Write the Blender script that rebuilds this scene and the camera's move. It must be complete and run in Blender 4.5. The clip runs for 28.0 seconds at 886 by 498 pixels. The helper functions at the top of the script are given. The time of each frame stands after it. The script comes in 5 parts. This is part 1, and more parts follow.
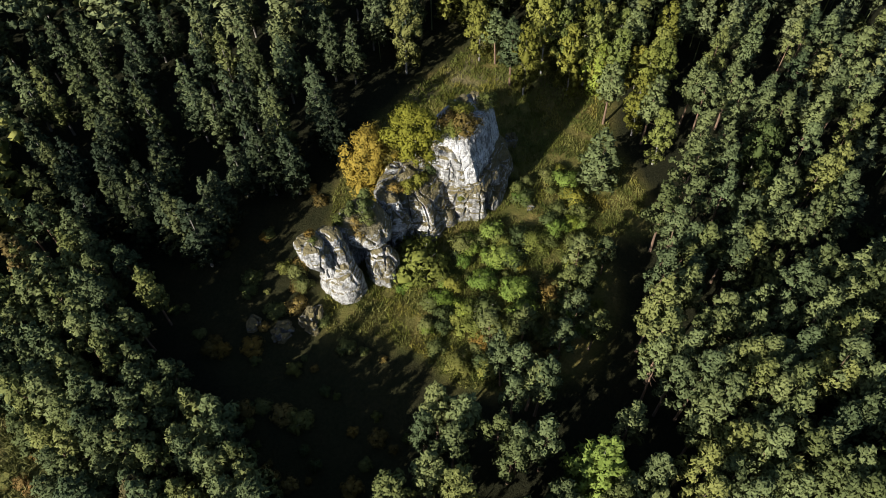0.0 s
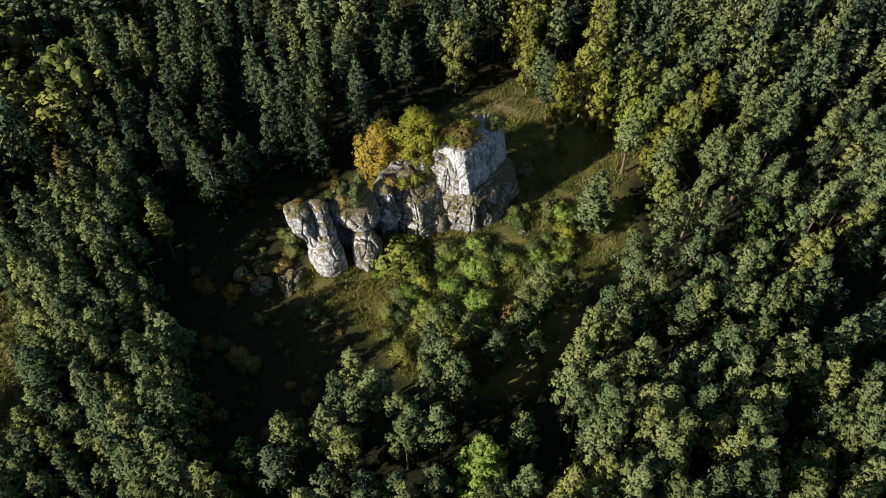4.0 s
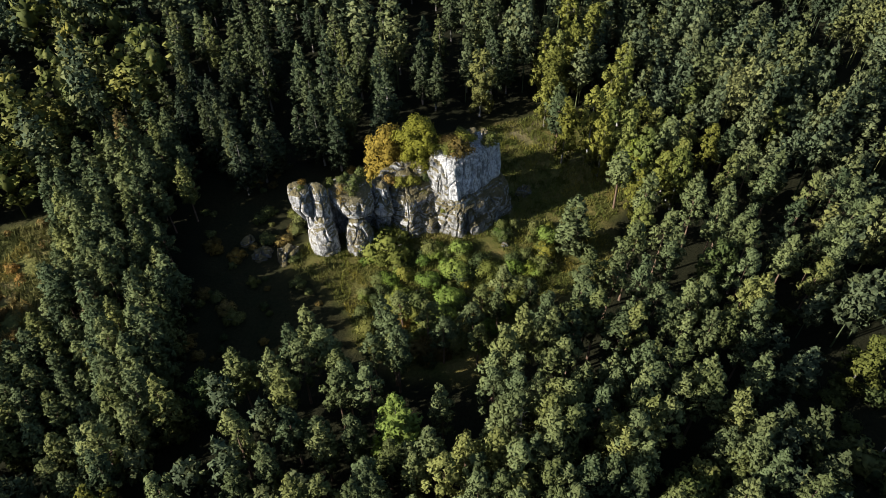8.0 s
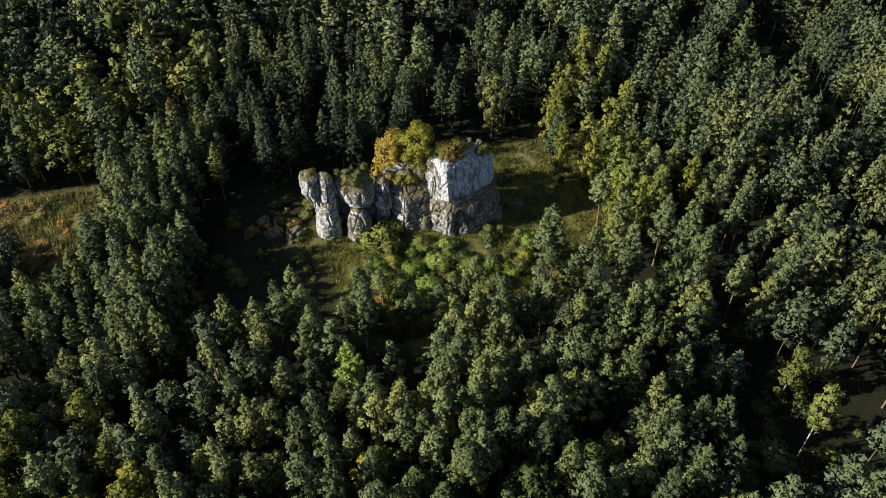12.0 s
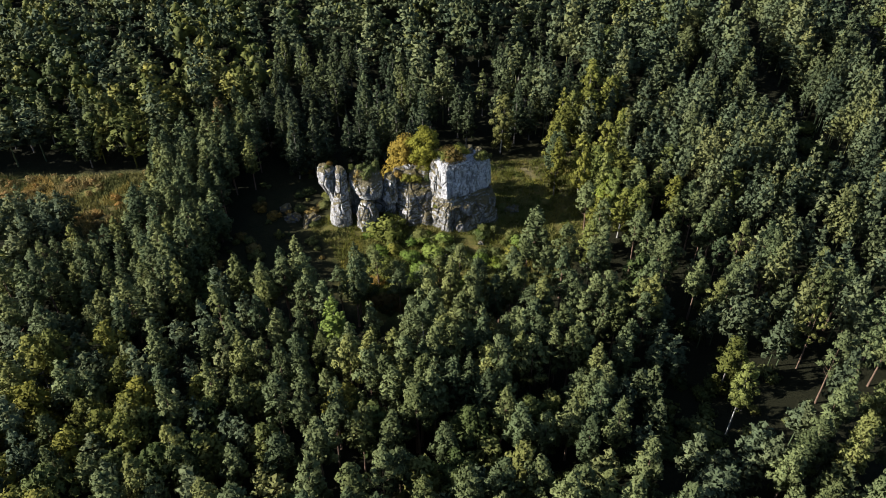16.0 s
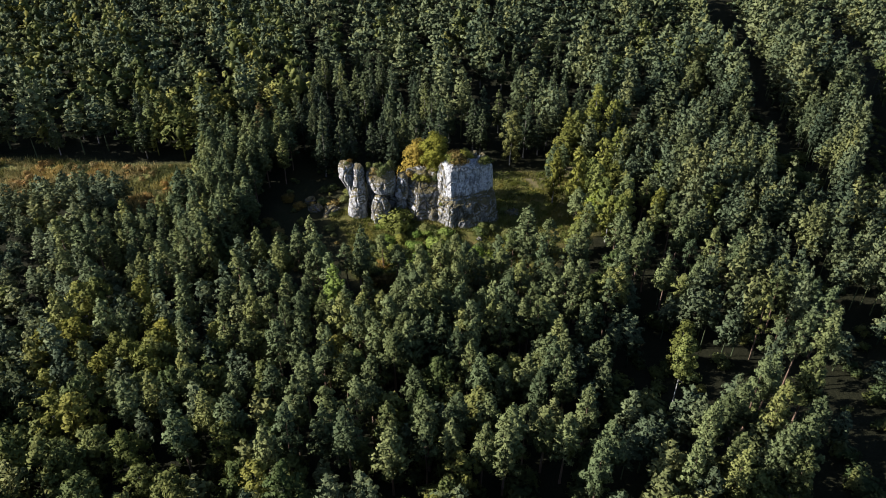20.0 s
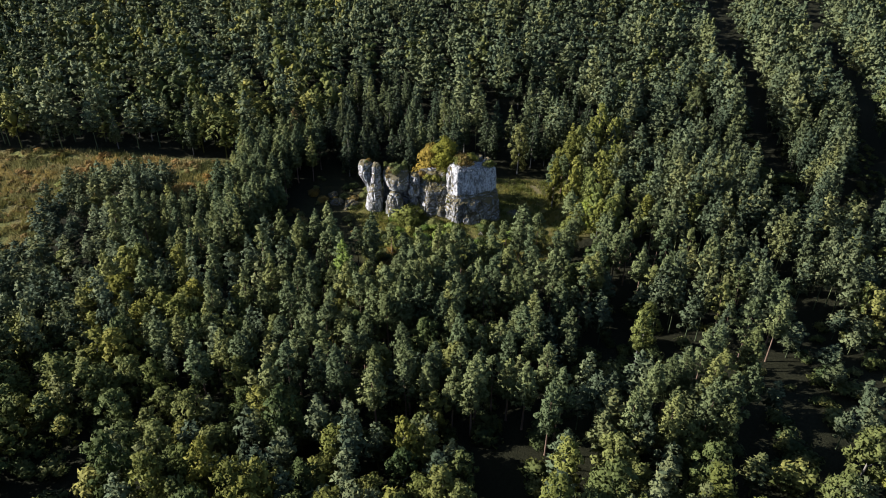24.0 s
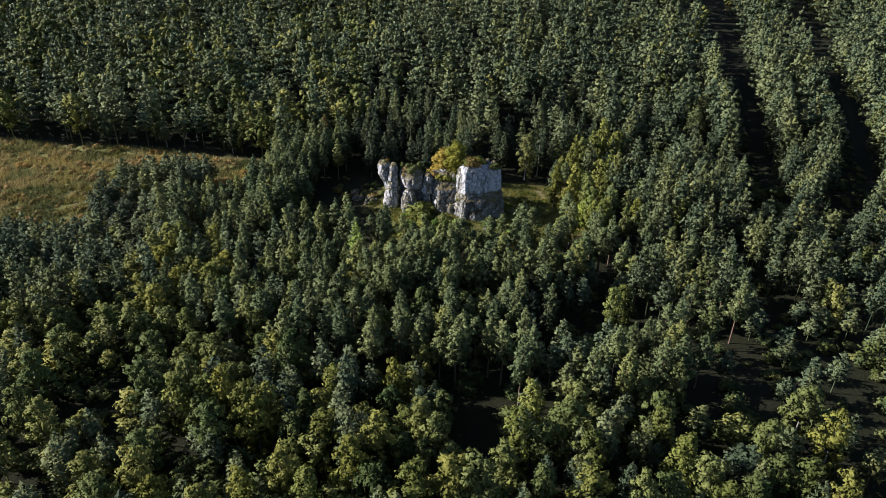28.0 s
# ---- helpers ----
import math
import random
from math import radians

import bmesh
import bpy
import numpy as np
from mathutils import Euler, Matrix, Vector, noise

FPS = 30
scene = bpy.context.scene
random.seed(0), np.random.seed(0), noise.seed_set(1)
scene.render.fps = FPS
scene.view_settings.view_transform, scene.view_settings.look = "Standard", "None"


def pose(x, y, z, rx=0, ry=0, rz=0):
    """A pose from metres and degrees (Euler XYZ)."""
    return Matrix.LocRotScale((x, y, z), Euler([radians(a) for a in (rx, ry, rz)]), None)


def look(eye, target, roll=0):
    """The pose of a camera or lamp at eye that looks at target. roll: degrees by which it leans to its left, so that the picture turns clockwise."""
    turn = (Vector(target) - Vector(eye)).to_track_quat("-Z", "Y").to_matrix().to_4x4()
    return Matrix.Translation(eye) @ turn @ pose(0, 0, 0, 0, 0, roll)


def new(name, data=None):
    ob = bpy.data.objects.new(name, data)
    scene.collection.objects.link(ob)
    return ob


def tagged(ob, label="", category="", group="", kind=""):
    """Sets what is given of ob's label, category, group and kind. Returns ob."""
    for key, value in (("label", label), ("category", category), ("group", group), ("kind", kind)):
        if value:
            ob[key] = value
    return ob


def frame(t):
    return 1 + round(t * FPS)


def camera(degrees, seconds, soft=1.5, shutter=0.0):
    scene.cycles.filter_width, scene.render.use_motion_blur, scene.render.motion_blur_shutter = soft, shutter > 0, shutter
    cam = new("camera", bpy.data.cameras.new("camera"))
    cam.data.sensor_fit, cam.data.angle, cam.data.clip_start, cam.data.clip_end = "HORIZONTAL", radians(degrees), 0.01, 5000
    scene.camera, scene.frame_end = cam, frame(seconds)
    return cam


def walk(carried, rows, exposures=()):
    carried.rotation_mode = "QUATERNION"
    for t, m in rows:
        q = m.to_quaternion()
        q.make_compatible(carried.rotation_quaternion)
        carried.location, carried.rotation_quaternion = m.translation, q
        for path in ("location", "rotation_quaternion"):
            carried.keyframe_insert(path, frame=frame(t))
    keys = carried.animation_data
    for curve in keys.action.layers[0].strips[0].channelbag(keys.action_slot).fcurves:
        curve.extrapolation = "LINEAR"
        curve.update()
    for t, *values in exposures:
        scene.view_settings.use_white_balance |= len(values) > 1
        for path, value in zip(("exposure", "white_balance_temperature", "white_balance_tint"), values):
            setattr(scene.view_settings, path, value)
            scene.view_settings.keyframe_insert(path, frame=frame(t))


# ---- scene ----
# the drone's flight: seconds, place, heading, tilt and roll in degrees
cam = camera(60.48, 28.0, soft=0.8)
ROWS = [
    (0.0, -43.286, -33.549, 78.450, -55.085, -55.827, -1.585),
    (1.0, -42.114, -38.478, 78.400, -50.668, -54.765, -1.483),
    (2.0, -40.632, -43.284, 78.572, -46.494, -53.776, -1.381),
    (3.0, -38.984, -47.957, 78.925, -42.619, -52.829, -1.280),
    (4.0, -37.269, -52.514, 79.409, -39.070, -51.897, -1.178),
    (5.0, -35.556, -56.985, 79.977, -35.846, -50.962, -1.076),
    (6.0, -33.885, -61.411, 80.586, -32.929, -50.010, -0.974),
    (7.0, -32.279, -65.827, 81.200, -30.292, -49.034, -0.872),
    (8.0, -30.743, -70.267, 81.794, -27.900, -48.033, -0.770),
    (9.0, -29.274, -74.753, 82.352, -25.720, -47.009, -0.668),
    (10.0, -27.862, -79.298, 82.869, -23.717, -45.970, -0.566),
    (11.0, -26.492, -83.908, 83.346, -21.861, -44.925, -0.464),
    (12.0, -25.148, -88.575, 83.793, -20.125, -43.887, -0.362),
    (13.0, -23.818, -93.290, 84.224, -18.490, -42.866, -0.260),
    (14.0, -22.486, -98.036, 84.655, -16.939, -41.875, -0.158),
    (15.0, -21.145, -102.797, 85.099, -15.463, -40.924, -0.056),
    (16.0, -19.786, -107.555, 85.570, -14.054, -40.018, 0.046),
    (17.0, -18.406, -112.301, 86.075, -12.710, -39.162, 0.148),
    (18.0, -17.006, -117.029, 86.614, -11.430, -38.357, 0.250),
    (19.0, -15.587, -121.741, 87.181, -10.212, -37.598, 0.352),
    (20.0, -14.154, -126.448, 87.764, -9.056, -36.878, 0.453),
    (21.0, -12.712, -131.167, 88.343, -7.961, -36.189, 0.555),
    (22.0, -11.266, -135.920, 88.898, -6.923, -35.520, 0.657),
    (23.0, -9.823, -140.730, 89.409, -5.938, -34.860, 0.759),
    (24.0, -8.385, -145.611, 89.863, -4.999, -34.202, 0.861),
    (25.0, -6.954, -150.565, 90.264, -4.101, -33.548, 0.963),
    (26.0, -5.528, -155.566, 90.638, -3.240, -32.906, 1.065),
    (27.0, -4.104, -160.547, 91.052, -2.416, -32.303, 1.167),
    (28.0, -2.671, -165.385, 91.622, -1.638, -31.785, 1.269),
]
walk(cam, [(t, pose(x, y, z, 0, 0, yaw) @ pose(0, 0, 0, 90 + pitch) @ pose(0, 0, 0, 0, 0, roll)) for t, x, y, z, yaw, pitch, roll in ROWS],
     [(0.0, 1.00, 6300, 10), (9.0, 1.08, 6200, 11), (18.0, 1.20, 6000, 14), (28.0, 1.25, 5800, 16)])

# ---- world and light ----
SUN_HEIGHT, SUN_FROM = 26.0, (-0.990, 0.14)
world = bpy.data.worlds.new("world")
scene.world = world
world.use_nodes = True
wn = world.node_tree.nodes
sky = wn.new("ShaderNodeTexSky")
sky.sky_type, sky.sun_disc = "NISHITA", False
sky.sun_elevation = radians(SUN_HEIGHT)
sky.sun_rotation = math.atan2(SUN_FROM[0], SUN_FROM[1])
sky.air_density, sky.dust_density, sky.ozone_density = 1.0, 1.0, 1.5
world.node_tree.links.new(sky.outputs[0], wn["Background"].inputs[0])
wn["Background"].inputs[1].default_value = 0.056
sun = new("sun", bpy.data.lights.new("sun", "SUN"))
sun.data.energy, sun.data.angle, sun.data.color = 4.9, radians(0.53), (1.0, 0.93, 0.80)
sun.matrix_world = look((SUN_FROM[0] * 100, SUN_FROM[1] * 100, 100 * math.tan(radians(SUN_HEIGHT))), (0, 0, 0))


# ---- materials ----
def material(name):
    m = bpy.data.materials.new(name)
    m.use_nodes = True
    nt = m.node_tree
    return m, nt, nt.nodes["Principled BSDF"]


def node(nt, kind, ins=None, **attrs):
    n = nt.nodes.new("ShaderNode" + kind)
    for k, v in attrs.items():
        setattr(n, k, v)
    for k, v in (ins or {}).items():
        if isinstance(v, bpy.types.NodeSocket):
            nt.links.new(v, n.inputs[k])
        else:
            n.inputs[k].default_value = v
    return n


def ramp(nt, fac, stops):
    r = node(nt, "ValToRGB", {"Fac": fac})
    el = r.color_ramp.elements
    while len(el) < len(stops):
        el.new(0.5)
    for e, (p, c) in zip(el, stops):
        e.position, e.color = p, (*c, 1)
    return r.outputs["Color"]


def mixc(nt, fac, a, b, blend="MIX"):
    n = node(nt, "Mix", data_type="RGBA", blend_type=blend)
    for i, v in ((0, fac), (6, a), (7, b)):
        if isinstance(v, bpy.types.NodeSocket):
            nt.links.new(v, n.inputs[i])
        else:
            n.inputs[i].default_value = (*v, 1) if isinstance(v, tuple) else v
    return n.outputs[2]


def noise_of(nt, vec, scale, detail=4.0, rough=0.6):
    return node(nt, "TexNoise", {"Vector": vec, "Scale": scale, "Detail": detail, "Roughness": rough}).outputs["Fac"]


def foliage(name, dark, mid, light, through_light=0.22, cells=0.0):
    """Leaves or needles: a tint for each tree, a finer one for each twig, some light let through.
    cells: the spacing of the trees where many are joined in one object."""
    m, nt, b = material(name)
    co = node(nt, "TexCoord").outputs["Object"]
    if cells:
        flat = node(nt, "VectorMath", {0: co, 1: (1.0 / cells, 1.0 / cells, 0.02)}, operation="MULTIPLY").outputs[0]
        vor = node(nt, "TexVoronoi", {"Vector": flat, "Scale": 1.0}).outputs["Color"]
        tree = node(nt, "SeparateColor", {"Color": vor}).outputs[0]
    else:
        tree = node(nt, "ObjectInfo").outputs["Random"]
    twig = node(nt, "NewGeometry").outputs["Random Per Island"]
    s = node(nt, "Math", {0: tree, 1: 0.88 if cells else 0.82}, operation="MULTIPLY").outputs[0]
    s2 = node(nt, "Math", {0: twig, 1: 0.12 if cells else 0.18, 2: s}, operation="MULTIPLY_ADD").outputs[0]
    col = ramp(nt, s2, [(0.05, dark), (0.5, mid), (0.95, light)])
    # some trees run to blue-green, others to yellow-green
    other = node(nt, "Math", {0: node(nt, "Math", {0: tree, 1: 7.31}, operation="MULTIPLY").outputs[0]}, operation="FRACT").outputs[0]
    hue = ramp(nt, other, [(0.0, (0.94, 1.0, 1.06)), (0.55, (1.0, 1.0, 1.0)), (1.0, (1.14, 1.06, 0.80))])
    col = mixc(nt, 1.0, col, hue, "MULTIPLY")
    nt.links.new(col, b.inputs["Base Color"])
    b.inputs["Roughness"].default_value = 0.75
    b.inputs["Specular IOR Level"].default_value = 0.1
    tr = node(nt, "BsdfTranslucent", {"Color": col})
    mx = node(nt, "MixShader", {0: through_light})
    nt.links.new(b.outputs[0], mx.inputs[1])
    nt.links.new(tr.outputs[0], mx.inputs[2])
    nt.links.new(mx.outputs[0], nt.nodes["Material Output"].inputs[0])
    return m


PINE = foliage("pine_needles", (0.056, 0.074, 0.032), (0.096, 0.116, 0.047), (0.156, 0.172, 0.062), 0.12)
# spruce needles darkened to stand in for the shade behind the rock
EDGE_SPRUCE = foliage("shaded_needles", (0.021, 0.030, 0.016), (0.038, 0.050, 0.024), (0.066, 0.080, 0.036), 0.10)
SPRUCE = foliage("green_needles", (0.038, 0.051, 0.026), (0.073, 0.092, 0.042), (0.129, 0.146, 0.058), 0.12)
PALE_BIRCH = foliage("pale_birch_leaves", (0.088, 0.100, 0.036), (0.148, 0.156, 0.058), (0.205, 0.205, 0.080), 0.18)
BIRCH = foliage("birch_leaves", (0.080, 0.102, 0.026), (0.138, 0.158, 0.040), (0.200, 0.210, 0.056), 0.18)
LEAF = foliage("broad_leaves", (0.050, 0.070, 0.020), (0.098, 0.114, 0.033), (0.170, 0.172, 0.048), 0.18)
LIME = foliage("lime_green_leaves", (0.085, 0.13, 0.022), (0.14, 0.19, 0.034), (0.20, 0.24, 0.050), 0.18)
LARCH = foliage("larch_needles", (0.085, 0.135, 0.022), (0.14, 0.190, 0.034), (0.20, 0.24, 0.050), 0.18)
OCHRE = foliage("orange_leaves", (0.140, 0.084, 0.014), (0.215, 0.135, 0.022), (0.265, 0.190, 0.032), 0.18)
BROWN = foliage("brown_needles", (0.060, 0.050, 0.022), (0.110, 0.088, 0.036), (0.170, 0.130, 0.055), 0.25)
GOLD = foliage("yellow_green_leaves", (0.086, 0.098, 0.020), (0.148, 0.156, 0.032), (0.215, 0.208, 0.045), 0.18)
MAPLE = foliage("olive_leaves", (0.078, 0.086, 0.014), (0.135, 0.142, 0.022), (0.190, 0.190, 0.032), 0.18)
GOLDEN_LEAF = foliage("golden_leaves", (0.082, 0.090, 0.020), (0.140, 0.146, 0.030), (0.200, 0.192, 0.042), 0.18)
SHRUB = foliage("shrub_leaves", (0.046, 0.062, 0.022), (0.092, 0.110, 0.034), (0.165, 0.165, 0.052), 0.25)
PINE_FAR = foliage("far_pine_needles", (0.049, 0.065, 0.034), (0.087, 0.106, 0.051), (0.146, 0.158, 0.067), 0.10, 5.0)
SPRUCE_FAR = foliage("far_dark_needles", (0.043, 0.058, 0.031), (0.076, 0.095, 0.047), (0.123, 0.140, 0.061), 0.10, 4.8)
LEAF_FAR = foliage("far_broad_leaves", (0.054, 0.068, 0.020), (0.104, 0.118, 0.032), (0.190, 0.182, 0.048), 0.14, 5.6)


def bark(name, low, high, scale=6.0):
    m, nt, b = material(name)
    co = node(nt, "TexCoord").outputs["Object"]
    st = node(nt, "VectorMath", {0: co, 1: (1, 1, 0.25)}, operation="MULTIPLY").outputs[0]
    f = noise_of(nt, st, scale, 6.0)
    nt.links.new(ramp(nt, f, [(0.3, low), (0.7, high)]), b.inputs["Base Color"])
    b.inputs["Roughness"].default_value = 0.9
    bm_ = node(nt, "Bump", {"Height": f, "Strength": 0.6, "Distance": 0.05})
    nt.links.new(bm_.outputs[0], b.inputs["Normal"])
    return m


PINE_BARK = bark("pine_bark", (0.07, 0.045, 0.032), (0.20, 0.125, 0.080))
GREY_BARK = bark("grey_bark", (0.09, 0.08, 0.07), (0.26, 0.24, 0.21))
BIRCH_BARK = bark("birch_bark", (0.14, 0.13, 0.12), (0.42, 0.40, 0.37))
DEAD_WOOD = bark("dead_wood", (0.22, 0.19, 0.17), (0.42, 0.37, 0.34))


def limestone(name, mossy=0.0, clean=1.0, grey=0.0):
    m, nt, b = material(name)
    geo = node(nt, "NewGeometry")
    co = node(nt, "TexCoord").outputs["Object"]
    big = noise_of(nt, co, 0.32, 4.0)
    mid = noise_of(nt, co, 1.1, 7.0, 0.68)
    fine = noise_of(nt, co, 4.5, 8.0, 0.72)
    col = ramp(nt, mid, [(0.34 + grey, (0.26, 0.255, 0.25)), (0.46 + grey, (0.55, 0.545, 0.54)), (0.60 + grey, (0.68, 0.68, 0.70))])
    col = mixc(nt, 0.55, col, mixc(nt, 1.0, col, ramp(nt, fine, [(0.3, (0.45, 0.45, 0.45)), (0.5, (1, 1, 1))]), "MULTIPLY"))
    col = mixc(nt, 1.0 - clean, col, (0.16, 0.16, 0.155))
    # grey lichen in runs down the face, thicker in some places than in others
    st = node(nt, "VectorMath", {0: co, 1: (1.6, 1.6, 0.30)}, operation="MULTIPLY").outputs[0]
    runs = noise_of(nt, st, 1.0, 8.0, 0.68)
    runs2 = node(nt, "Math", {0: big, 1: 0.5, 2: runs}, operation="MULTIPLY_ADD").outputs[0]
    col = mixc(nt, ramp(nt, runs2, [(0.78 - grey, (0, 0, 0)), (0.87 - grey, (0.8, 0.8, 0.8))]), col, (0.15, 0.148, 0.14))
    # dark bedding cracks, mostly level, and joints that run down
    lay = node(nt, "VectorMath", {0: co, 1: (0.45, 0.45, 2.8)}, operation="MULTIPLY").outputs[0]
    crack = noise_of(nt, lay, 0.9, 5.0, 0.7)
    line = node(nt, "Math", {0: node(nt, "Math", {0: crack, 1: 0.5}, operation="SUBTRACT").outputs[0]}, operation="ABSOLUTE").outputs[0]
    dwn = node(nt, "VectorMath", {0: co, 1: (1.2, 1.2, 0.16)}, operation="MULTIPLY").outputs[0]
    joint = noise_of(nt, dwn, 0.8, 4.0, 0.6)
    line2 = node(nt, "Math", {0: node(nt, "Math", {0: joint, 1: 0.47}, operation="SUBTRACT").outputs[0]}, operation="ABSOLUTE").outputs[0]
    both = node(nt, "Math", {0: line, 1: line2}, operation="MINIMUM").outputs[0]
    col = mixc(nt, ramp(nt, both, [(0.0, (0.95, 0.95, 0.95)), (0.022, (0, 0, 0))]), col, (0.055, 0.053, 0.05))
    # moss and dry grass on ledges and slopes that face up
    up = node(nt, "SeparateXYZ", {0: geo.outputs["Normal"]}).outputs[2]
    up = node(nt, "Math", {0: mid, 1: 1.1, 2: up}, operation="MULTIPLY_ADD").outputs[0]
    moss = ramp(nt, fine, [(0.3, (0.055, 0.048, 0.018)), (0.7, (0.185, 0.145, 0.055))])
    col = mixc(nt, ramp(nt, up, [(1.0 - mossy, (0, 0, 0)), (1.14 - mossy, (0.9, 0.9, 0.9))]), col, moss)
    nt.links.new(col, b.inputs["Base Color"])
    b.inputs["Roughness"].default_value = 0.92
    b.inputs["Specular IOR Level"].default_value = 0.2
    h = node(nt, "Math", {0: fine, 1: 0.5, 2: mid}, operation="MULTIPLY_ADD").outputs[0]
    h = node(nt, "Math", {0: h, 1: node(nt, "Math", {0: both, 1: 9.0}, operation="MULTIPLY", use_clamp=True).outputs[0]}, operation="ADD").outputs[0]
    bp = node(nt, "Bump", {"Height": h, "Strength": 0.8, "Distance": 0.16})
    nt.links.new(bp.outputs[0], b.inputs["Normal"])
    return m


LIMESTONE = limestone("limestone", 0.05, 0.97, 0.03)
PALE_LIMESTONE = limestone("pale_limestone", -0.03, 1.0, 0.0)
GREY_LIMESTONE = limestone("grey_limestone", 0.055, 0.88, 0.052)
MOSSY_STONE = limestone("mossy_limestone", 0.25, 0.35)


def ground_material():
    m, nt, b = material("ground")
    co = node(nt, "TexCoord").outputs["Object"]
    n1 = noise_of(nt, co, 0.35, 5.0)
    n2 = noise_of(nt, co, 2.6, 7.0, 0.7)
    n3 = noise_of(nt, co, 0.09, 3.0)
    att = lambda k: node(nt, "Attribute", attribute_name=k).outputs["Fac"]
    # near black: the shade under the trees is put into the floor's colour
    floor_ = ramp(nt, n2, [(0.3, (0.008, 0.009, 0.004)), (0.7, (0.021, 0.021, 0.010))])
    grass = mixc(nt, ramp(nt, n1, [(0.35, (0, 0, 0)), (0.7, (1, 1, 1))]),
                 ramp(nt, n2, [(0.25, (0.040, 0.050, 0.012)), (0.75, (0.105, 0.112, 0.026))]),
                 ramp(nt, n2, [(0.25, (0.10, 0.085, 0.025)), (0.75, (0.22, 0.17, 0.06))]))
    dry = mixc(nt, ramp(nt, n3, [(0.52, (0, 0, 0)), (0.7, (0.8, 0.8, 0.8))]),
               ramp(nt, n2, [(0.25, (0.105, 0.115, 0.034)), (0.75, (0.235, 0.225, 0.072))]),
               ramp(nt, n2, [(0.25, (0.21, 0.15, 0.066)), (0.75, (0.42, 0.30, 0.15))]))
    dry = mixc(nt, 1.0, dry, ramp(nt, noise_of(nt, co, 0.9, 6.0, 0.7), [(0.38, (0.35, 0.36, 0.33)), (0.60, (1, 1, 1))]), "MULTIPLY")
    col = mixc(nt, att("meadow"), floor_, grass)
    col = mixc(nt, att("field"), col, dry)
    col = mixc(nt, att("path"), col, ramp(nt, n2, [(0.3, (0.13, 0.105, 0.06)), (0.7, (0.30, 0.25, 0.16))]))
    nt.links.new(col, b.inputs["Base Color"])
    b.inputs["Roughness"].default_value = 0.95
    b.inputs["Specular IOR Level"].default_value = 0.1
    bp = node(nt, "Bump", {"Height": n2, "Strength": 0.8, "Distance": 0.25})
    nt.links.new(bp.outputs[0], b.inputs["Normal"])
    return m


GROUND = ground_material()


# ---- helpers for meshes ----
def mesh_of(name, verts, faces, mat, smooth=False, normals=None):
    """A mesh from an array of places and an array of faces that all have the same number of corners."""
    verts, faces = np.asarray(verts, np.float32), np.asarray(faces, np.int32)
    me = bpy.data.meshes.new(name)
    n, k = faces.shape
    me.vertices.add(len(verts))
    me.vertices.foreach_set("co", verts.ravel())
    me.loops.add(n * k)
    me.loops.foreach_set("vertex_index", faces.ravel())
    me.polygons.add(n)
    me.polygons.foreach_set("loop_start", np.arange(0, n * k, k, dtype=np.int32))
    me.polygons.foreach_set("loop_total", np.full(n, k, np.int32))
    me.polygons.foreach_set("use_smooth", np.full(n, smooth, bool))
    me.materials.append(mat)
    me.update(calc_edges=True)
    if normals is not None:
        me.polygons.foreach_set("use_smooth", np.ones(n, bool))
        me.normals_split_custom_set_from_vertices(np.asarray(normals, np.float32))
    return me


def part(name, me, parent, label=""):
    ob = new(name, me)
    ob.parent = parent
    return tagged(ob, label)


def inside(poly, x, y):
    hit_ = False
    for i in range(len(poly)):
        (ax, ay), (bx, by) = poly[i - 1], poly[i]
        if (ay > y) != (by > y) and x < (bx - ax) * (y - ay) / (by - ay) + ax:
            hit_ = not hit_
    return hit_


def edge_distance(poly, x, y, closed=True):
    best = 1e9
    for i in range(0 if closed else 1, len(poly)):
        (ax, ay), (bx, by) = poly[i - 1], poly[i]
        dx, dy = bx - ax, by - ay
        u = max(0.0, min(1.0, ((x - ax) * dx + (y - ay) * dy) / (dx * dx + dy * dy)))
        best = min(best, math.hypot(ax + u * dx - x, ay + u * dy - y))
    return best


# ---- the plan ----
GLADE = [(-24, 27), (-9, 22), (2, 16), (12, 17), (24, 15.5), (40, 24), (44, 23), (37, 13), (40, 5), (43, -3), (35, -9), (27, -12), (22, -20),
         (10, -25), (2, -28), (-4, -29), (-3, -22), (-6, -9), (-15, -12), (-26, -15), (-33, -14), (-37, -4), (-30, 3), (-27, 12)]
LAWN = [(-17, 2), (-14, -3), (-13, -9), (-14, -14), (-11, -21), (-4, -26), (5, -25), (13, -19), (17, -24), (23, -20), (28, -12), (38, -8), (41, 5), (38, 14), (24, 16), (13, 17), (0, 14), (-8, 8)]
FIELD = [(-160, 46), (-127, 43), (-107, 39), (-81, 37), (-60, 31), (-46, 29), (-43, 24), (-46, 14), (-50, 3), (-54, 3), (-57, 13), (-61, 18), (-72, 18), (-80, 11), (-85, 5), (-81, -8), (-84, -16), (-101, -18), (-160, -22)]
ROAD = [(80, -8), (84, 13), (90, 38), (100, 76), (117.7, 140), (130, 194), (150, 260)]
RIDE = [(94, -8), (110, 8), (117, 27), (125, 51), (136, 89), (150, 130), (170, 190)]
HOLLOW = [(32.4, -42.0), (38.0, -47.7), (35.3, -55.7), (26.0, -61.5), (26.9, -53.2)]
GAP = [(28.1, -44.7), (25.5, -56.9), (17.4, -68.2), (12.0, -73.4), (12.4, -69.6), (20.1, -57.5)]
# the next patch is left treeless to stand in for deep shade
SHADE_GAP = [(-57, -70), (-48, -69), (-46, -77), (-53, -85), (-60, -84), (-60, -76)]
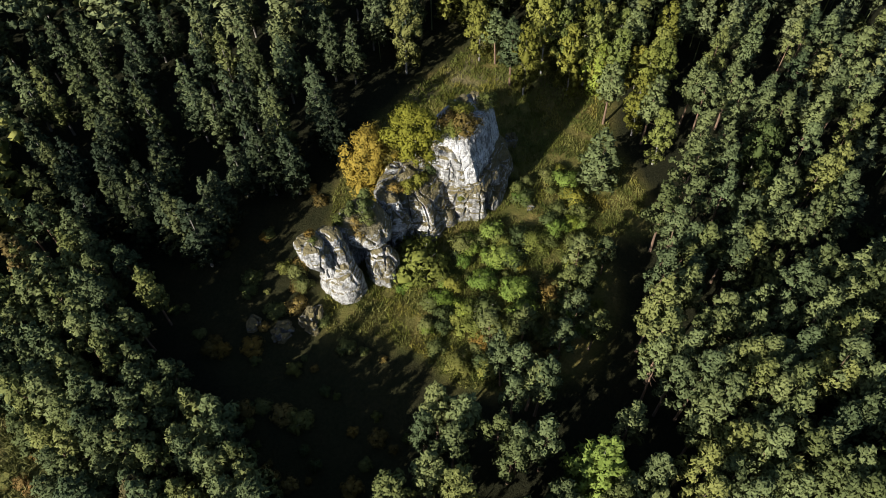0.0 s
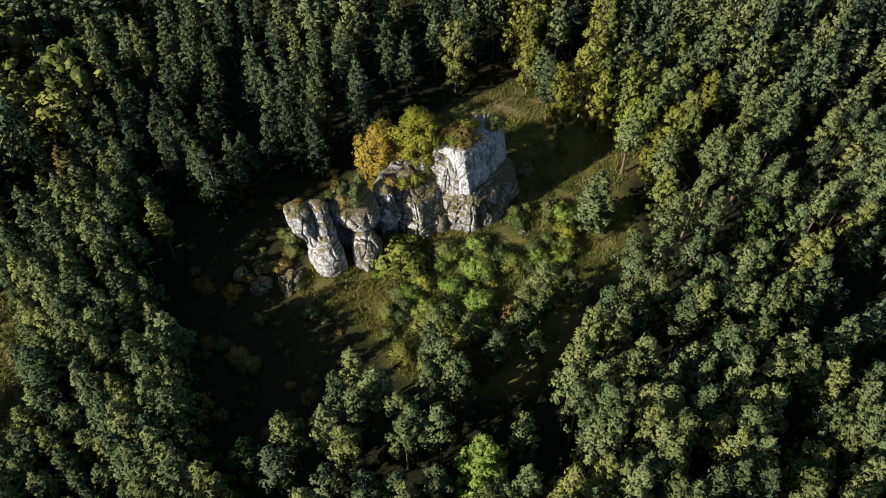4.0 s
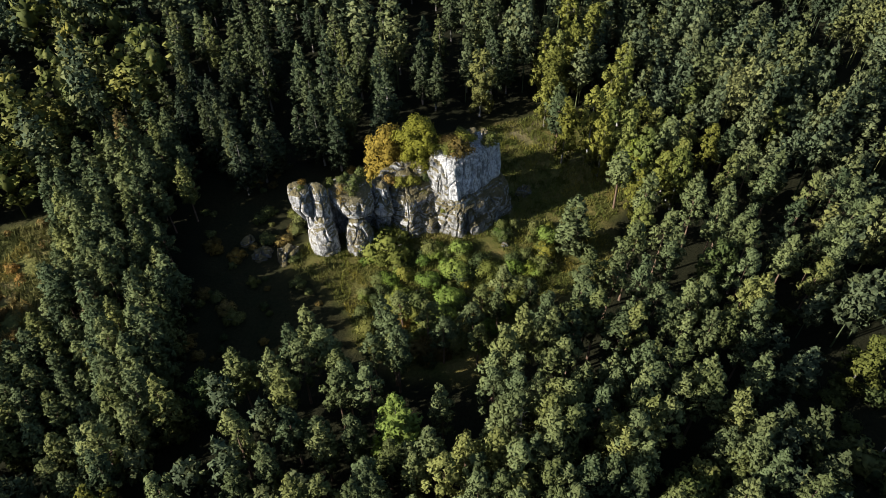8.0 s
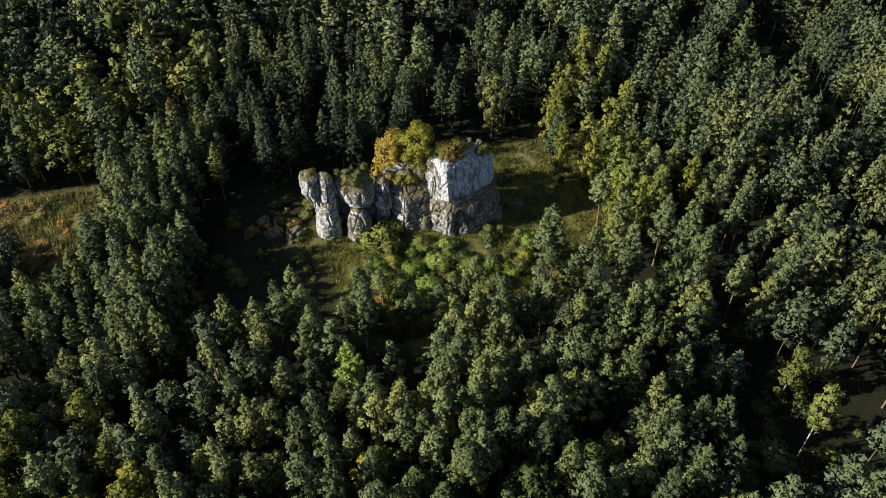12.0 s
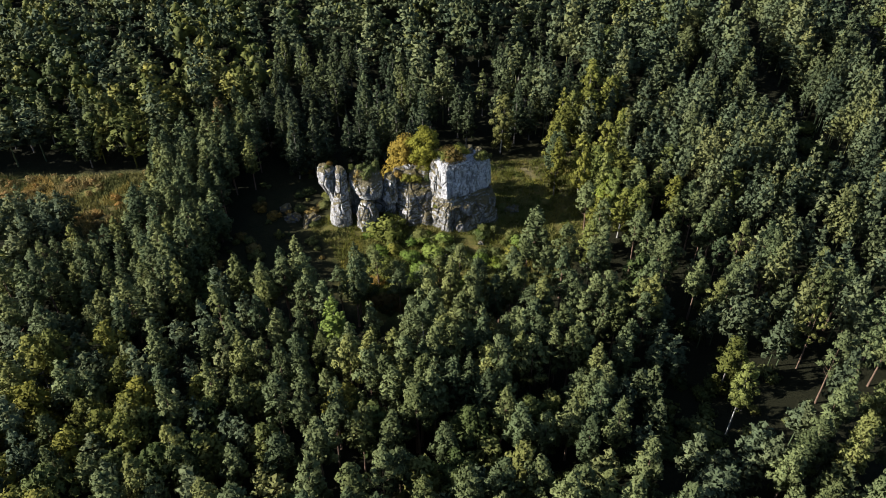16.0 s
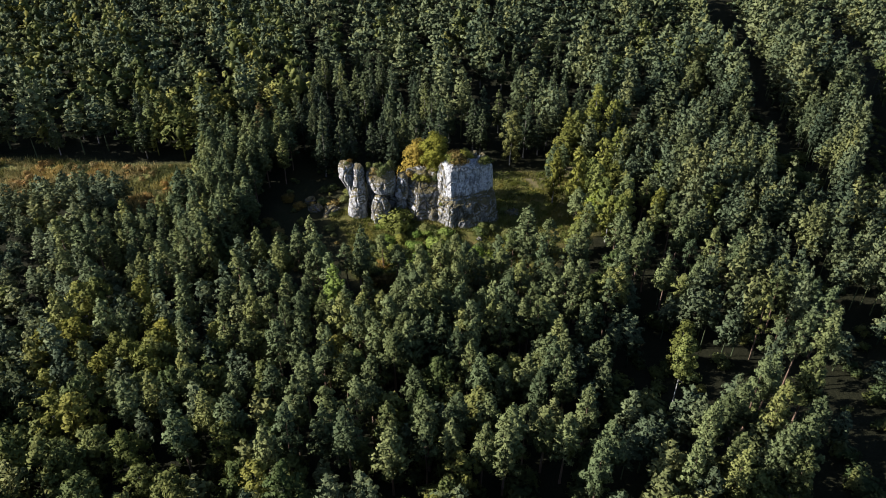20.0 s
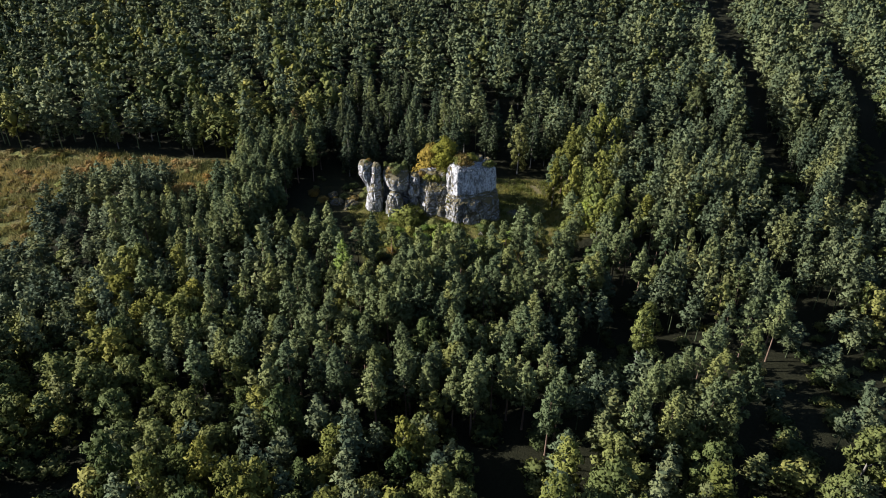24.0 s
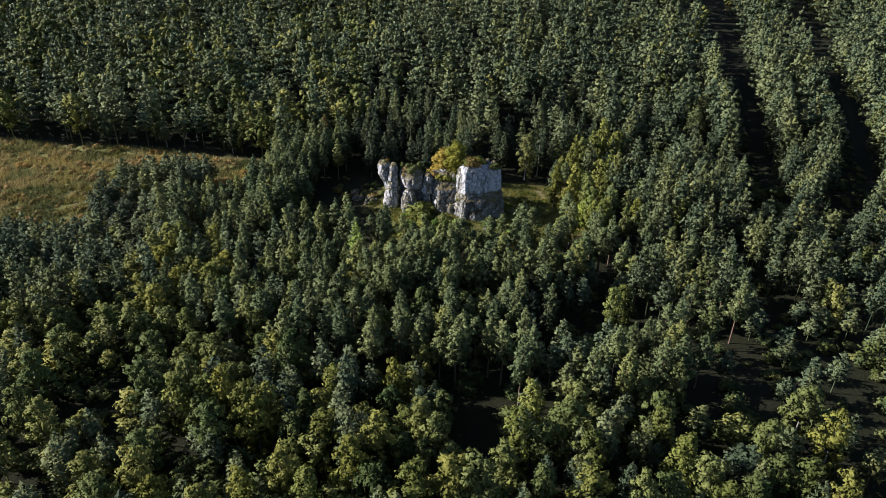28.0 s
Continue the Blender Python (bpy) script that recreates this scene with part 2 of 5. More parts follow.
CORRIDOR = [(23.1, -20.3), (13.5, -22.9), (-1.7, -27.7), (-6.9, -28.3), (-9.5, -34.8), (-11.4, -38.7)]
GULLIES = [[(32.2, -44.7), (34.9, -52.6), (26.2, -60.6)], [(-37.0, -20.1), (-40.9, -14.1), (-46.5, -5.2)], [(-11.6, -27.6), (-8.1, -27.3)], [(6.9, -73.2), (6.1, -79.8), (5.2, -87.8)]]
SURVEYED = [(-7.4, 66), (62, -36), (-4.9, -54.7), (-49, 9.8)]
CLEARING = [(71, -14), (69, -6), (72, -2), (84, 17), (91, 18), (91, 4), (91, -7), (86, -14)]
SPARSE = [(42, -58), (60, -44), (76, -44), (76, -72), (60, -86), (44, -88), (42, -70)]
TRACK = [(27.5, 14.2), (28.3, 10.2), (31.0, 6.5), (33.0, 1.5), (33.0, -4.5)]
TRACK_ACROSS = [(20, 15.5), (25, 13.0), (29, 12.2), (36, 13.5), (41, 20)]


def ground_height(x, y):
    h = 0.35 * noise.fractal(Vector((x * 0.05, y * 0.05, 0)), 1.0, 2.0, 3)
    h += 0.12 * noise.noise(Vector((x * 0.4, y * 0.4, 3)))
    d = edge_distance([(-12, 4), (0, 1), (12, -1)], x, y, False)
    h += 1.3 * math.exp(-(d / 9.0) ** 2)
    u = max(0.0, min(1.0, (-30 - y) / 48.0))
    return h + 7.0 * u * u * (3 - 2 * u) - 0.5



# ---- ground ----
def build_ground():
    def axis(lo, hi, step):
        mid = list(np.arange(lo, hi, step))
        out, d, p = [], step, hi
        while p < 3000:
            out.append(p)
            d *= 1.45
            p += d
        out.append(3000)
        low, d, p = [], step, lo
        while p > -3000:
            d *= 1.45
            p -= d
            low.append(p)
        return np.array(low[::-1] + mid + out)
    xs, ys = axis(-150, 150, 1.4), axis(-112, 110, 1.4)
    X, Y = np.meshgrid(xs, ys)
    V, meadow, field, path = [], [], [], []
    for x, y in zip(X.ravel(), Y.ravel()):
        near = abs(x) < 170 and -110 < y < 130
        V.append((x, y, ground_height(x, y) if abs(x) < 600 and abs(y) < 600 else (7.0 if y < -78 else 0.0)))
        w = 0.9 * noise.noise(Vector((x * 0.3, y * 0.3, 8)))
        soft = lambda d, r: max(0.0, min(1.0, 0.5 + (d + w) / r))
        if near:
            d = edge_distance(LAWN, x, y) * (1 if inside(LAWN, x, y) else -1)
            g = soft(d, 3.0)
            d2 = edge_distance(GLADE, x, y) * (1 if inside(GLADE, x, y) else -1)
            # past the lawn, shade is painted in by keeping only 8% grass colour
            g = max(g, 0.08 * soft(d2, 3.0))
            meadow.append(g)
            d = edge_distance(FIELD, x, y) * (1 if inside(FIELD, x, y) else -1)
            field.append(soft(d, 4.0))
            d = min(edge_distance(TRACK, x, y, False), edge_distance(TRACK_ACROSS, x, y, False))
            path.append(0.75 * max(0.0, min(1.0, 1.1 - d / 0.9)))
        else:
            meadow.append(0.0)
            path.append(0.0)
            field.append(1.0 if inside(FIELD, x, y) else 0.0)
    nx, ny = len(xs), len(ys)
    i = np.arange(nx * ny).reshape(ny, nx)
    F = np.stack([i[:-1, :-1], i[:-1, 1:], i[1:, 1:], i[1:, :-1]], -1).reshape(-1, 4)
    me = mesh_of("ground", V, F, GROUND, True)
    for k, vals in (("meadow", meadow), ("field", field), ("path", path)):
        a = me.attributes.new(k, "FLOAT", "POINT")
        a.data.foreach_set("value", np.array(vals, np.float32))
    tagged(new("ground", me), "forest floor darkened for shade, with a grassy glade and dry meadow", "ground", kind="structure")


build_ground()


# ---- the limestone rock ----
def spline(pts, n, straight=0.6):
    """n points round a closed outline, part straight, part rounded."""
    pts = np.array(pts, float)
    m, out = len(pts), []
    seg = np.linalg.norm(np.roll(pts, -1, 0) - pts, axis=1)
    cum = np.concatenate([[0], np.cumsum(seg)]) / seg.sum()
    for s in np.arange(n) / n:
        i = min(int(np.searchsorted(cum, s, "right")) - 1, m - 1)
        u = (s - cum[i]) / (cum[i + 1] - cum[i])
        p0, p1, p2, p3 = pts[i - 1], pts[i], pts[(i + 1) % m], pts[(i + 2) % m]
        a = 0.5 * (2 * p1 + (p2 - p0) * u + (2 * p0 - 5 * p1 + 4 * p2 - p3) * u * u + (3 * p1 - p0 - 3 * p2 + p3) * u ** 3)
        out.append(a * (1 - straight) + (p1 + (p2 - p1) * u) * straight)
    return np.array(out)


def rock_mass(name, parent, levels, rough=0.35, straight=0.6, dome=0.6, seed=0, n=132, rows=64, label="", mat=None):
    """A buttress of rock from outlines at rising heights, weathered by noise, with cracks and bedding."""
    zs = [l[0] for l in levels]
    rings = [spline(l[1], n, straight) for l in levels]
    V = []
    for z in np.linspace(zs[0], zs[-1], rows):
        i = max(0, min(len(zs) - 2, int(np.searchsorted(zs, z, "right")) - 1))
        u = (z - zs[i]) / (zs[i + 1] - zs[i])
        u = u * u * (3 - 2 * u) * 0.5 + u * 0.5
        V.append([(x, y, z) for x, y in rings[i] * (1 - u) + rings[i + 1] * u])
    top, c = np.array(V[-1]), np.array(V[-1]).mean(0)
    for k, s in enumerate((0.93, 0.82, 0.68, 0.52, 0.36, 0.2, 0.08, 0.01)):
        ring = c + (top - c) * s
        ring[:, 2] = zs[-1] + dome * math.sqrt(max(0.0, 1 - s * s))
        V.append([tuple(p) for p in ring])
    V = np.array(V)
    cen = V.mean(1)
    off = Vector((seed * 17.3, seed * 5.1, seed * 9.7))
    out = V.copy()
    for r in range(len(V)):
        for k in range(n):
            p = Vector(V[r, k])
            d = Vector((p.x - cen[r, 0], p.y - cen[r, 1], 0.0))
            if d.length > 1e-4:
                d.normalize()
            if r >= rows:
                d = (d * 0.3 + Vector((0, 0, 1))).normalized()
            q = p + off
            a = rough * 0.8 * noise.fractal(q * 0.42, 1.0, 2.1, 4)
            near, _ = noise.voronoi(Vector((q.x * 0.30, q.y * 0.30, q.z * 0.17)) + 0.25 * noise.noise_vector(q * 0.6))
            a += rough * 0.7 * (0.45 - near[0]) - rough * 0.7 * max(0.0, 1 - (near[1] - near[0]) / 0.09)
            crack = abs(noise.noise(Vector((q.x * 0.55 + 40, q.y * 0.55, q.z * 0.09))))
            a -= 1.1 * rough * max(0.0, 1 - crack / 0.06) * 2.0
            bed = abs(noise.noise(Vector((q.x * 0.12, q.y * 0.12 + 9, q.z * 0.8))))
            a -= 0.45 * rough * max(0.0, 1 - bed / 0.08)
            a += 0.07 * noise.fractal(q * 2.1, 0.9, 2.0, 3)
            out[r, k] = p + d * a
    R = len(out)
    i = np.arange(R * n).reshape(R, n)
    j = np.roll(i, -1, 1)
    F = np.stack([i[:-1], j[:-1], j[1:], i[1:]], -1).reshape(-1, 4)
    me = mesh_of(name, out.reshape(-1, 3), F, mat or LIMESTONE, False)
    return part(name, me, parent, label)


rock = tagged(new("rock_formation"), "white-grey limestone crag with a square tower and rounded pillars", "rock")
rock_mass("tower", rock, [
    (6.3, [(6.9, -3.5), (12.6, -2.6), (12.8, 3.6), (9.5, 4.0), (6.4, 2.9), (5.5, 0.8), (6.1, -2.6)]),
    (7.0, [(6.95, -3.75), (12.6, -2.9), (12.8, 3.6), (9.5, 4.0), (6.4, 2.9), (5.5, 0.8), (6.15, -2.8)]),
    (11.9, [(7.0, -2.65), (12.5, -1.75), (12.7, 3.4), (9.5, 3.7), (6.7, 2.7), (5.7, 1.0), (6.2, -1.7)]),
    (12.6, [(7.2, -2.2), (12.3, -1.4), (12.4, 3.0), (9.5, 3.2), (7.1, 2.4), (6.2, 1.0), (6.5, -1.4)])],
    rough=0.16, straight=0.97, dome=0.4, seed=1, n=180, rows=90, mat=PALE_LIMESTONE, label="pale limestone tower with a flat blocky face")
rock_mass("tower_slab", rock, [
    (6.3, [(12.2, -2.4), (14.4, -2.0), (15.7, -0.6), (15.5, 2.8), (12.4, 3.6), (11.4, 1.0)]),
    (7.0, [(12.2, -2.65), (14.6, -2.3), (15.9, -0.7), (15.6, 2.8), (12.4, 3.6), (11.4, 1.0)]),
    (11.5, [(12.2, -1.6), (14.7, -1.2), (15.7, -0.2), (15.2, 2.6), (12.4, 3.4), (11.4, 1.0)]),
    (12.1, [(12.3, -1.2), (14.2, -0.9), (15.2, 0.0), (14.7, 2.2), (12.4, 3.0), (11.5, 1.0)])],
    rough=0.16, straight=0.95, dome=0.4, seed=31, n=130, rows=80, mat=PALE_LIMESTONE)
rock_mass("west_buttress", rock, [
    (2.6, [(4.4, -0.4), (5.6, -2.9), (6.5, -3.1), (7.2, -1.0), (7.2, 2.5), (5.0, 2.9), (4.0, 1.4)]),
    (7.0, [(5.0, 0.1), (5.8, -2.3), (6.4, -2.5), (7.2, -1.0), (7.2, 2.5), (5.3, 2.7), (4.5, 1.4)]),
    (9.6, [(5.2, 0.5), (5.9, -1.7), (6.4, -1.9), (7.2, -0.8), (7.2, 2.4), (5.6, 2.5), (4.9, 1.4)]),
    (11.4, [(5.3, 0.8), (5.8, -0.9), (6.3, -1.0), (7.0, -0.4), (7.0, 2.2), (5.8, 2.3), (5.2, 1.4)])],
    rough=0.34, straight=0.5, dome=0.5, seed=33, n=100, rows=60, mat=GREY_LIMESTONE, label="grey mossy buttress against the tower")
rock_mass("tower_base", rock, [
    (-1.5, [(4.0, -2.4), (6.6, -5.4), (10, -5.7), (14.4, -5.0), (17, -3.0), (16.8, 2.2), (13, 5.2), (6, 4.5), (3.8, 0.6)]),
    (2.0, [(4.4, -2.4), (6.7, -4.9), (10, -5.3), (14.2, -4.6), (16.6, -2.8), (16.5, 1.8), (13, 4.8), (6, 4.0), (4.2, 0.6)]),
    (4.8, [(5.0, -2.6), (6.6, -4.6), (10, -4.8), (14.2, -4.0), (16.4, -2.2), (16.4, 1.8), (13, 4.5), (6.5, 3.6), (4.6, 0.6)]),
    (6.7, [(5.9, -2.6), (6.8, -3.9), (10, -3.7), (13.8, -2.9), (15.6, -1.2), (15.8, 1.6), (13, 4.0), (6.8, 3.2), (5.2, 0.6)])],
    rough=0.42, seed=2, n=170, rows=64, mat=GREY_LIMESTONE)
rock_mass("summit_crag", rock, [
    (12.0, [(9.8, 1.2), (11.2, 0.2), (12.8, 0.6), (13.3, 2.0), (12.4, 3.0), (10.4, 2.8)]),
    (13.5, [(10.9, 1.4), (11.6, 0.9), (12.6, 1.1), (12.9, 1.9), (12.3, 2.4), (11.2, 2.2)])],
    rough=0.5, straight=0.9, seed=3, n=90, rows=26, dome=0.35, mat=MOSSY_STONE)
rock_mass("summit_block", rock, [
    (11.8, [(13.0, 0.4), (14.2, -0.2), (15.0, 0.6), (14.8, 1.9), (13.4, 2.2)]),
    (13.3, [(13.3, 0.8), (14.0, 0.5), (14.5, 0.9), (14.3, 1.6), (13.5, 1.7)])],
    rough=0.42, straight=0.9, seed=4, n=70, rows=20, dome=0.3, mat=MOSSY_STONE)
rock_mass("middle_wall", rock, [
    (-1.5, [(-1.2, 0.6), (0.4, -2.0), (3.4, -2.0), (6.2, -1.8), (6.6, 5), (2, 7), (-2.2, 6)]),
    (3.0, [(-1.0, 0.8), (0.6, -1.7), (3.4, -1.6), (6.0, -1.2), (6.4, 4.8), (2, 6.6), (-2, 5.8)]),
    (6.0, [(-0.6, 1.4), (0.9, -0.6), (3.6, -0.7), (5.8, 0.2), (6.2, 4.6), (2, 6.2), (-1.4, 5.6)]),
    (7.4, [(-0.6, 2.3), (1.1, 0.9), (3.8, 0.7), (5.8, 1.2), (6.1, 4.5), (2, 6.0), (-1.2, 5.5)]),
    (8.6, [(-0.4, 3.4), (1.4, 2.5), (4, 2.2), (5.7, 2.4), (6.0, 4.4), (2, 5.8), (-0.8, 5.4)])],
    rough=0.5, seed=5, n=150, rows=70, dome=0.9, mat=GREY_LIMESTONE)
rock_mass("mossy_buttress", rock, [
    (-1.5, [(1.6, -1.6), (3.4, -2.9), (5.2, -2.4), (5.4, 0), (3.4, 1), (1.6, 0.4)]),
    (2.4, [(1.9, -1.4), (3.4, -2.4), (5.0, -2.0), (5.2, 0), (3.4, 1), (1.8, 0.4)]),
    (4.0, [(2.5, -1.0), (3.5, -1.6), (4.7, -1.3), (4.8, 0), (3.4, 0.6), (2.4, 0.2)])],
    rough=0.35, straight=0.3, seed=6, n=90, rows=36, dome=0.8, mat=GREY_LIMESTONE)
rock_mass("cleft_column", rock, [
    (-1.5, [(-3.2, 2.4), (-2.2, 1.3), (-1.3, 1.3), (-0.8, 2.8), (-1.2, 4.6), (-2.9, 4.4)]),
    (3.8, [(-3.2, 2.0), (-2.2, 0.9), (-1.3, 0.9), (-0.8, 2.4), (-1.2, 4.4), (-2.9, 4.2)]),
    (5.0, [(-3.5, 1.6), (-2.3, 0.1), (-1.2, 0.2), (-0.7, 2.0), (-1.2, 4.4), (-3.1, 4.2)]),
    (8.4, [(-2.9, 2.4), (-2.1, 1.4), (-1.3, 1.5), (-0.8, 2.6), (-1.2, 4.4), (-2.6, 4.2)])],
    rough=0.28, straight=0.35, seed=7, n=90, rows=54, dome=0.8)
rock_mass("rounded_block", rock, [
    (4.9, [(-7.4, 3.6), (-6.6, 2.4), (-5.2, 1.8), (-4.1, 2.4), (-3.7, 3.8), (-4.8, 5.2), (-7.2, 5.2)]),
    (5.9, [(-8.3, 3.4), (-7.3, 1.3), (-5.4, 0.5), (-3.8, 1.3), (-3.3, 3.6), (-4.5, 5.8), (-7.9, 5.8)]),
    (7.3, [(-8.9, 3.6), (-7.9, 1.2), (-5.6, 0.3), (-3.6, 1.2), (-3.1, 3.6), (-4.5, 5.8), (-8.3, 6.0)]),
    (8.6, [(-8.9, 4.0), (-8.0, 1.9), (-5.8, 1.1), (-3.8, 1.9), (-3.2, 3.8), (-4.6, 5.8), (-8.2, 6.0)]),
    (9.5, [(-8.6, 4.4), (-7.8, 3.0), (-5.9, 2.5), (-4.2, 3.0), (-3.6, 4.2), (-4.6, 5.6), (-8.0, 5.9)])],
    rough=0.15, straight=0.2, seed=8, n=130, rows=60, dome=0.7, mat=LIMESTONE)
rock_mass("recessed_wall", rock, [
    (-1.5, [(-9.2, 4.4), (-6, 3.6), (-3.4, 3.2), (-1.6, 3.6), (-2.0, 5.8), (-9.0, 6.2)]),
    (5.8, [(-8.8, 4.6), (-6, 3.8), (-3.4, 3.4), (-1.8, 3.8), (-2.2, 5.6), (-8.6, 6.0)])],
    rough=0.35, seed=9, n=100, rows=40, dome=0.3, mat=GREY_LIMESTONE)
rock_mass("small_pillar", rock, [
    (-1.5, [(-9.0, 0.4), (-8.0, -1.3), (-5.4, -1.2), (-4.3, 0.4), (-5, 2.4), (-8, 2.6)]),
    (3.0, [(-8.6, 0.6), (-7.7, -0.8), (-5.6, -0.8), (-4.7, 0.5), (-5.2, 2.4), (-7.8, 2.6)]),
    (4.6, [(-8.0, 0.9), (-7.3, -0.1), (-5.9, -0.1), (-5.1, 0.8), (-5.5, 2.2), (-7.4, 2.4)])],
    rough=0.26, straight=0.35, seed=10, n=100, rows=48, dome=1.1)
rock_mass("outer_pillar", rock, [
    (4.2, [(-12.6, 4.0), (-11.8, 3.4), (-11.0, 4.2), (-11.2, 5.6), (-12.3, 5.8)]),
    (6.0, [(-13.2, 4.2), (-12.2, 3.2), (-11.2, 4.0), (-11.4, 5.8), (-12.8, 6.1)]),
    (8.4, [(-14.3, 4.7), (-13.1, 3.1), (-11.6, 3.7), (-11.4, 6.4), (-13.6, 6.9)]),
    (10.4, [(-14.4, 5.1), (-13.2, 3.6), (-11.6, 4.3), (-11.4, 6.5), (-13.6, 7.2)])],
    rough=0.2, straight=0.35, seed=11, n=100, rows=54, dome=0.8)
rock_mass("inner_pillar", rock, [
    (-1.5, [(-13.4, 2.0), (-11.6, 0.4), (-9.4, 0.6), (-8.7, 2.6), (-9.4, 5.4), (-12.8, 5.8)]),
    (3.0, [(-12.8, 2.5), (-11.4, 1.1), (-9.7, 1.3), (-9.1, 3.0), (-9.6, 5.6), (-12.4, 5.9)]),
    (7.0, [(-11.8, 3.0), (-11.0, 2.0), (-9.9, 2.2), (-9.3, 3.6), (-10.0, 5.8), (-11.4, 6.1)]),
    (10.2, [(-11.4, 3.7), (-10.9, 3.1), (-9.9, 3.2), (-9.4, 4.2), (-10.0, 5.8), (-11.1, 6.0)])],
    rough=0.22, straight=0.45, seed=12, n=120, rows=84, dome=0.8)


def boulder(name, x, y, r, h, seed, label):
    me_parent = tagged(new(name), label, "boulder")
    ring = [(x + r * math.cos(a) * (1 + 0.25 * math.sin(seed + 3 * a)), y + 0.8 * r * math.sin(a)) for a in np.arange(6) * math.tau / 6]
    z = ground_height(x, y)
    body = rock_mass("body", me_parent, [(z - 0.6, ring), (z + h * 0.6, [((px - x) * 0.85 + x, (py - y) * 0.85 + y) for px, py in ring])],
                     rough=0.42 * min(1.5, r), straight=0.8, seed=seed, n=56, rows=18, dome=h * 0.35, mat=MOSSY_STONE)
    return me_parent


boulder("low_outcrop", -16.6, 3.9, 2.1, 1.7, 21, "low grey limestone outcrop beside the pillars")
boulder("low_outcrop", -19.8, 6.0, 1.9, 1.1, 22, "low grey limestone outcrop in the shade")
boulder("boulder", 11.8, -9.0, 0.7, 0.6, 23, "small pale limestone boulder in dry grass")
boulder("boulder", -20.5, 9.5, 1.2, 0.9, 24, "mossy grey limestone boulder in the shade")
boulder("low_outcrop", 20.0, -1.0, 1.8, 1.0, 25, "low limestone outcrop in the tower's shade")




# ---- trees ----
def tuft_arrays(c, d, size, kind, rng):
    """Needle tufts (three-sided points) or folded leaf sprays at places c, that face along d."""
    n = len(c)
    d = d / np.linalg.norm(d, axis=1, keepdims=True)
    a = np.cross(d, rng.normal(size=(n, 3)))
    a /= np.linalg.norm(a, axis=1, keepdims=True)
    b = np.cross(d, a)
    s = size[:, None]
    if kind == "needle":
        v = np.stack([c + d * s * 1.25, c + a * s * 0.55, c + (-0.5 * a + 0.87 * b) * s * 0.55, c + (-0.5 * a - 0.87 * b) * s * 0.55], 1)
        f = np.array([(0, 1, 2), (0, 2, 3), (0, 3, 1)])
    elif kind == "blade":
        a, b = a * s * 1.05, b * s * 0.62
        v = np.stack([c + a, c - 0.5 * a + 0.87 * b, c - 0.5 * a - 0.87 * b], 1)
        f = np.array([(0, 1, 2)])
    else:
        v = np.stack([c - a * s * 0.7, c + b * s * 0.5 + d * s * 0.22, c + a * s * 0.75, c - b * s * 0.5 + d * s * 0.22], 1)
        f = np.array([(0, 2, 1), (0, 3, 2)])
    F = (f[None] + v.shape[1] * np.arange(n)[:, None, None]).reshape(-1, 3)
    return v.reshape(-1, 3), F


OCTA_V = np.array([(1, 0, 0), (-1, 0, 0), (0, 1, 0), (0, -1, 0), (0, 0, 1), (0, 0, -1)], float)
OCTA_F = np.array([(0, 2, 4), (2, 1, 4), (1, 3, 4), (3, 0, 4), (2, 0, 5), (1, 2, 5), (3, 1, 5), (0, 3, 5)])




def crown_arrays(puffs, per, size, kind, rng, core=0.6, lift=0.25, own=0.42, jitter=0.15):
    """A crown of puffs (place, radii), each a small dark heart set with tufts all round. Returns places, faces and
    the way each tuft leans, by which it takes the light."""
    V, F, N, base = [], [], [], 0
    mid = np.mean([p for p, r in puffs], 0) * (1, 1, 0.92)
    for (p, r) in puffs:
        p, r = np.array(p), np.array(r)
        k = max(4, int(per * (r[0] * r[1]) ** 0.5))
        d = rng.normal(size=(k, 3))
        d[:, 2] = d[:, 2] * 0.9 + lift
        d /= np.linalg.norm(d, axis=1, keepdims=True)
        c = p + d * r * rng.uniform(0.72, 1.08, (k, 1))
        out = d / r * r.mean() + rng.normal(size=(k, 3)) * 0.45 + (0, 0, lift * 0.6)
        v, f = tuft_arrays(c, out, size * rng.uniform(0.65, 1.35, k), kind, rng)
        hv, hf = OCTA_V, OCTA_F
        whole = c - mid
        whole /= np.linalg.norm(whole, axis=1, keepdims=True)
        lean = own * d + (1.05 - own) * whole + rng.normal(size=(k, 3)) * jitter
        lean /= np.linalg.norm(lean, axis=1, keepdims=True)
        heart = p + hv * r * core * rng.uniform(0.8, 1.2, (len(hv), 1))
        V += [v, heart]
        F += [f + base, hf + base + len(v)]
        N += [np.repeat(lean, len(v) // k, 0), hv]
        base += len(v) + len(hv)
    return np.concatenate(V), np.concatenate(F), np.concatenate(N)


def tube_arrays(path, radii, sides=6):
    """A tapered limb along a path."""
    V, F = [], []
    for (p, r) in zip(path, radii):
        V += [(p[0] + r * math.cos(a), p[1] + r * math.sin(a), p[2]) for a in np.arange(sides) * math.tau / sides]
    for i in range(len(path) - 1):
        for k in range(sides):
            a, b = i * sides + k, i * sides + (k + 1) % sides
            F += [(a, b, b + sides), (a, b + sides, a + sides)]
    return np.array(V), np.array(F)


def join(arrays):
    V, F, base = [], [], 0
    for v, f in arrays:
        V.append(v), F.append(f + base)
        base += len(v)
    return np.concatenate(V), np.concatenate(F)


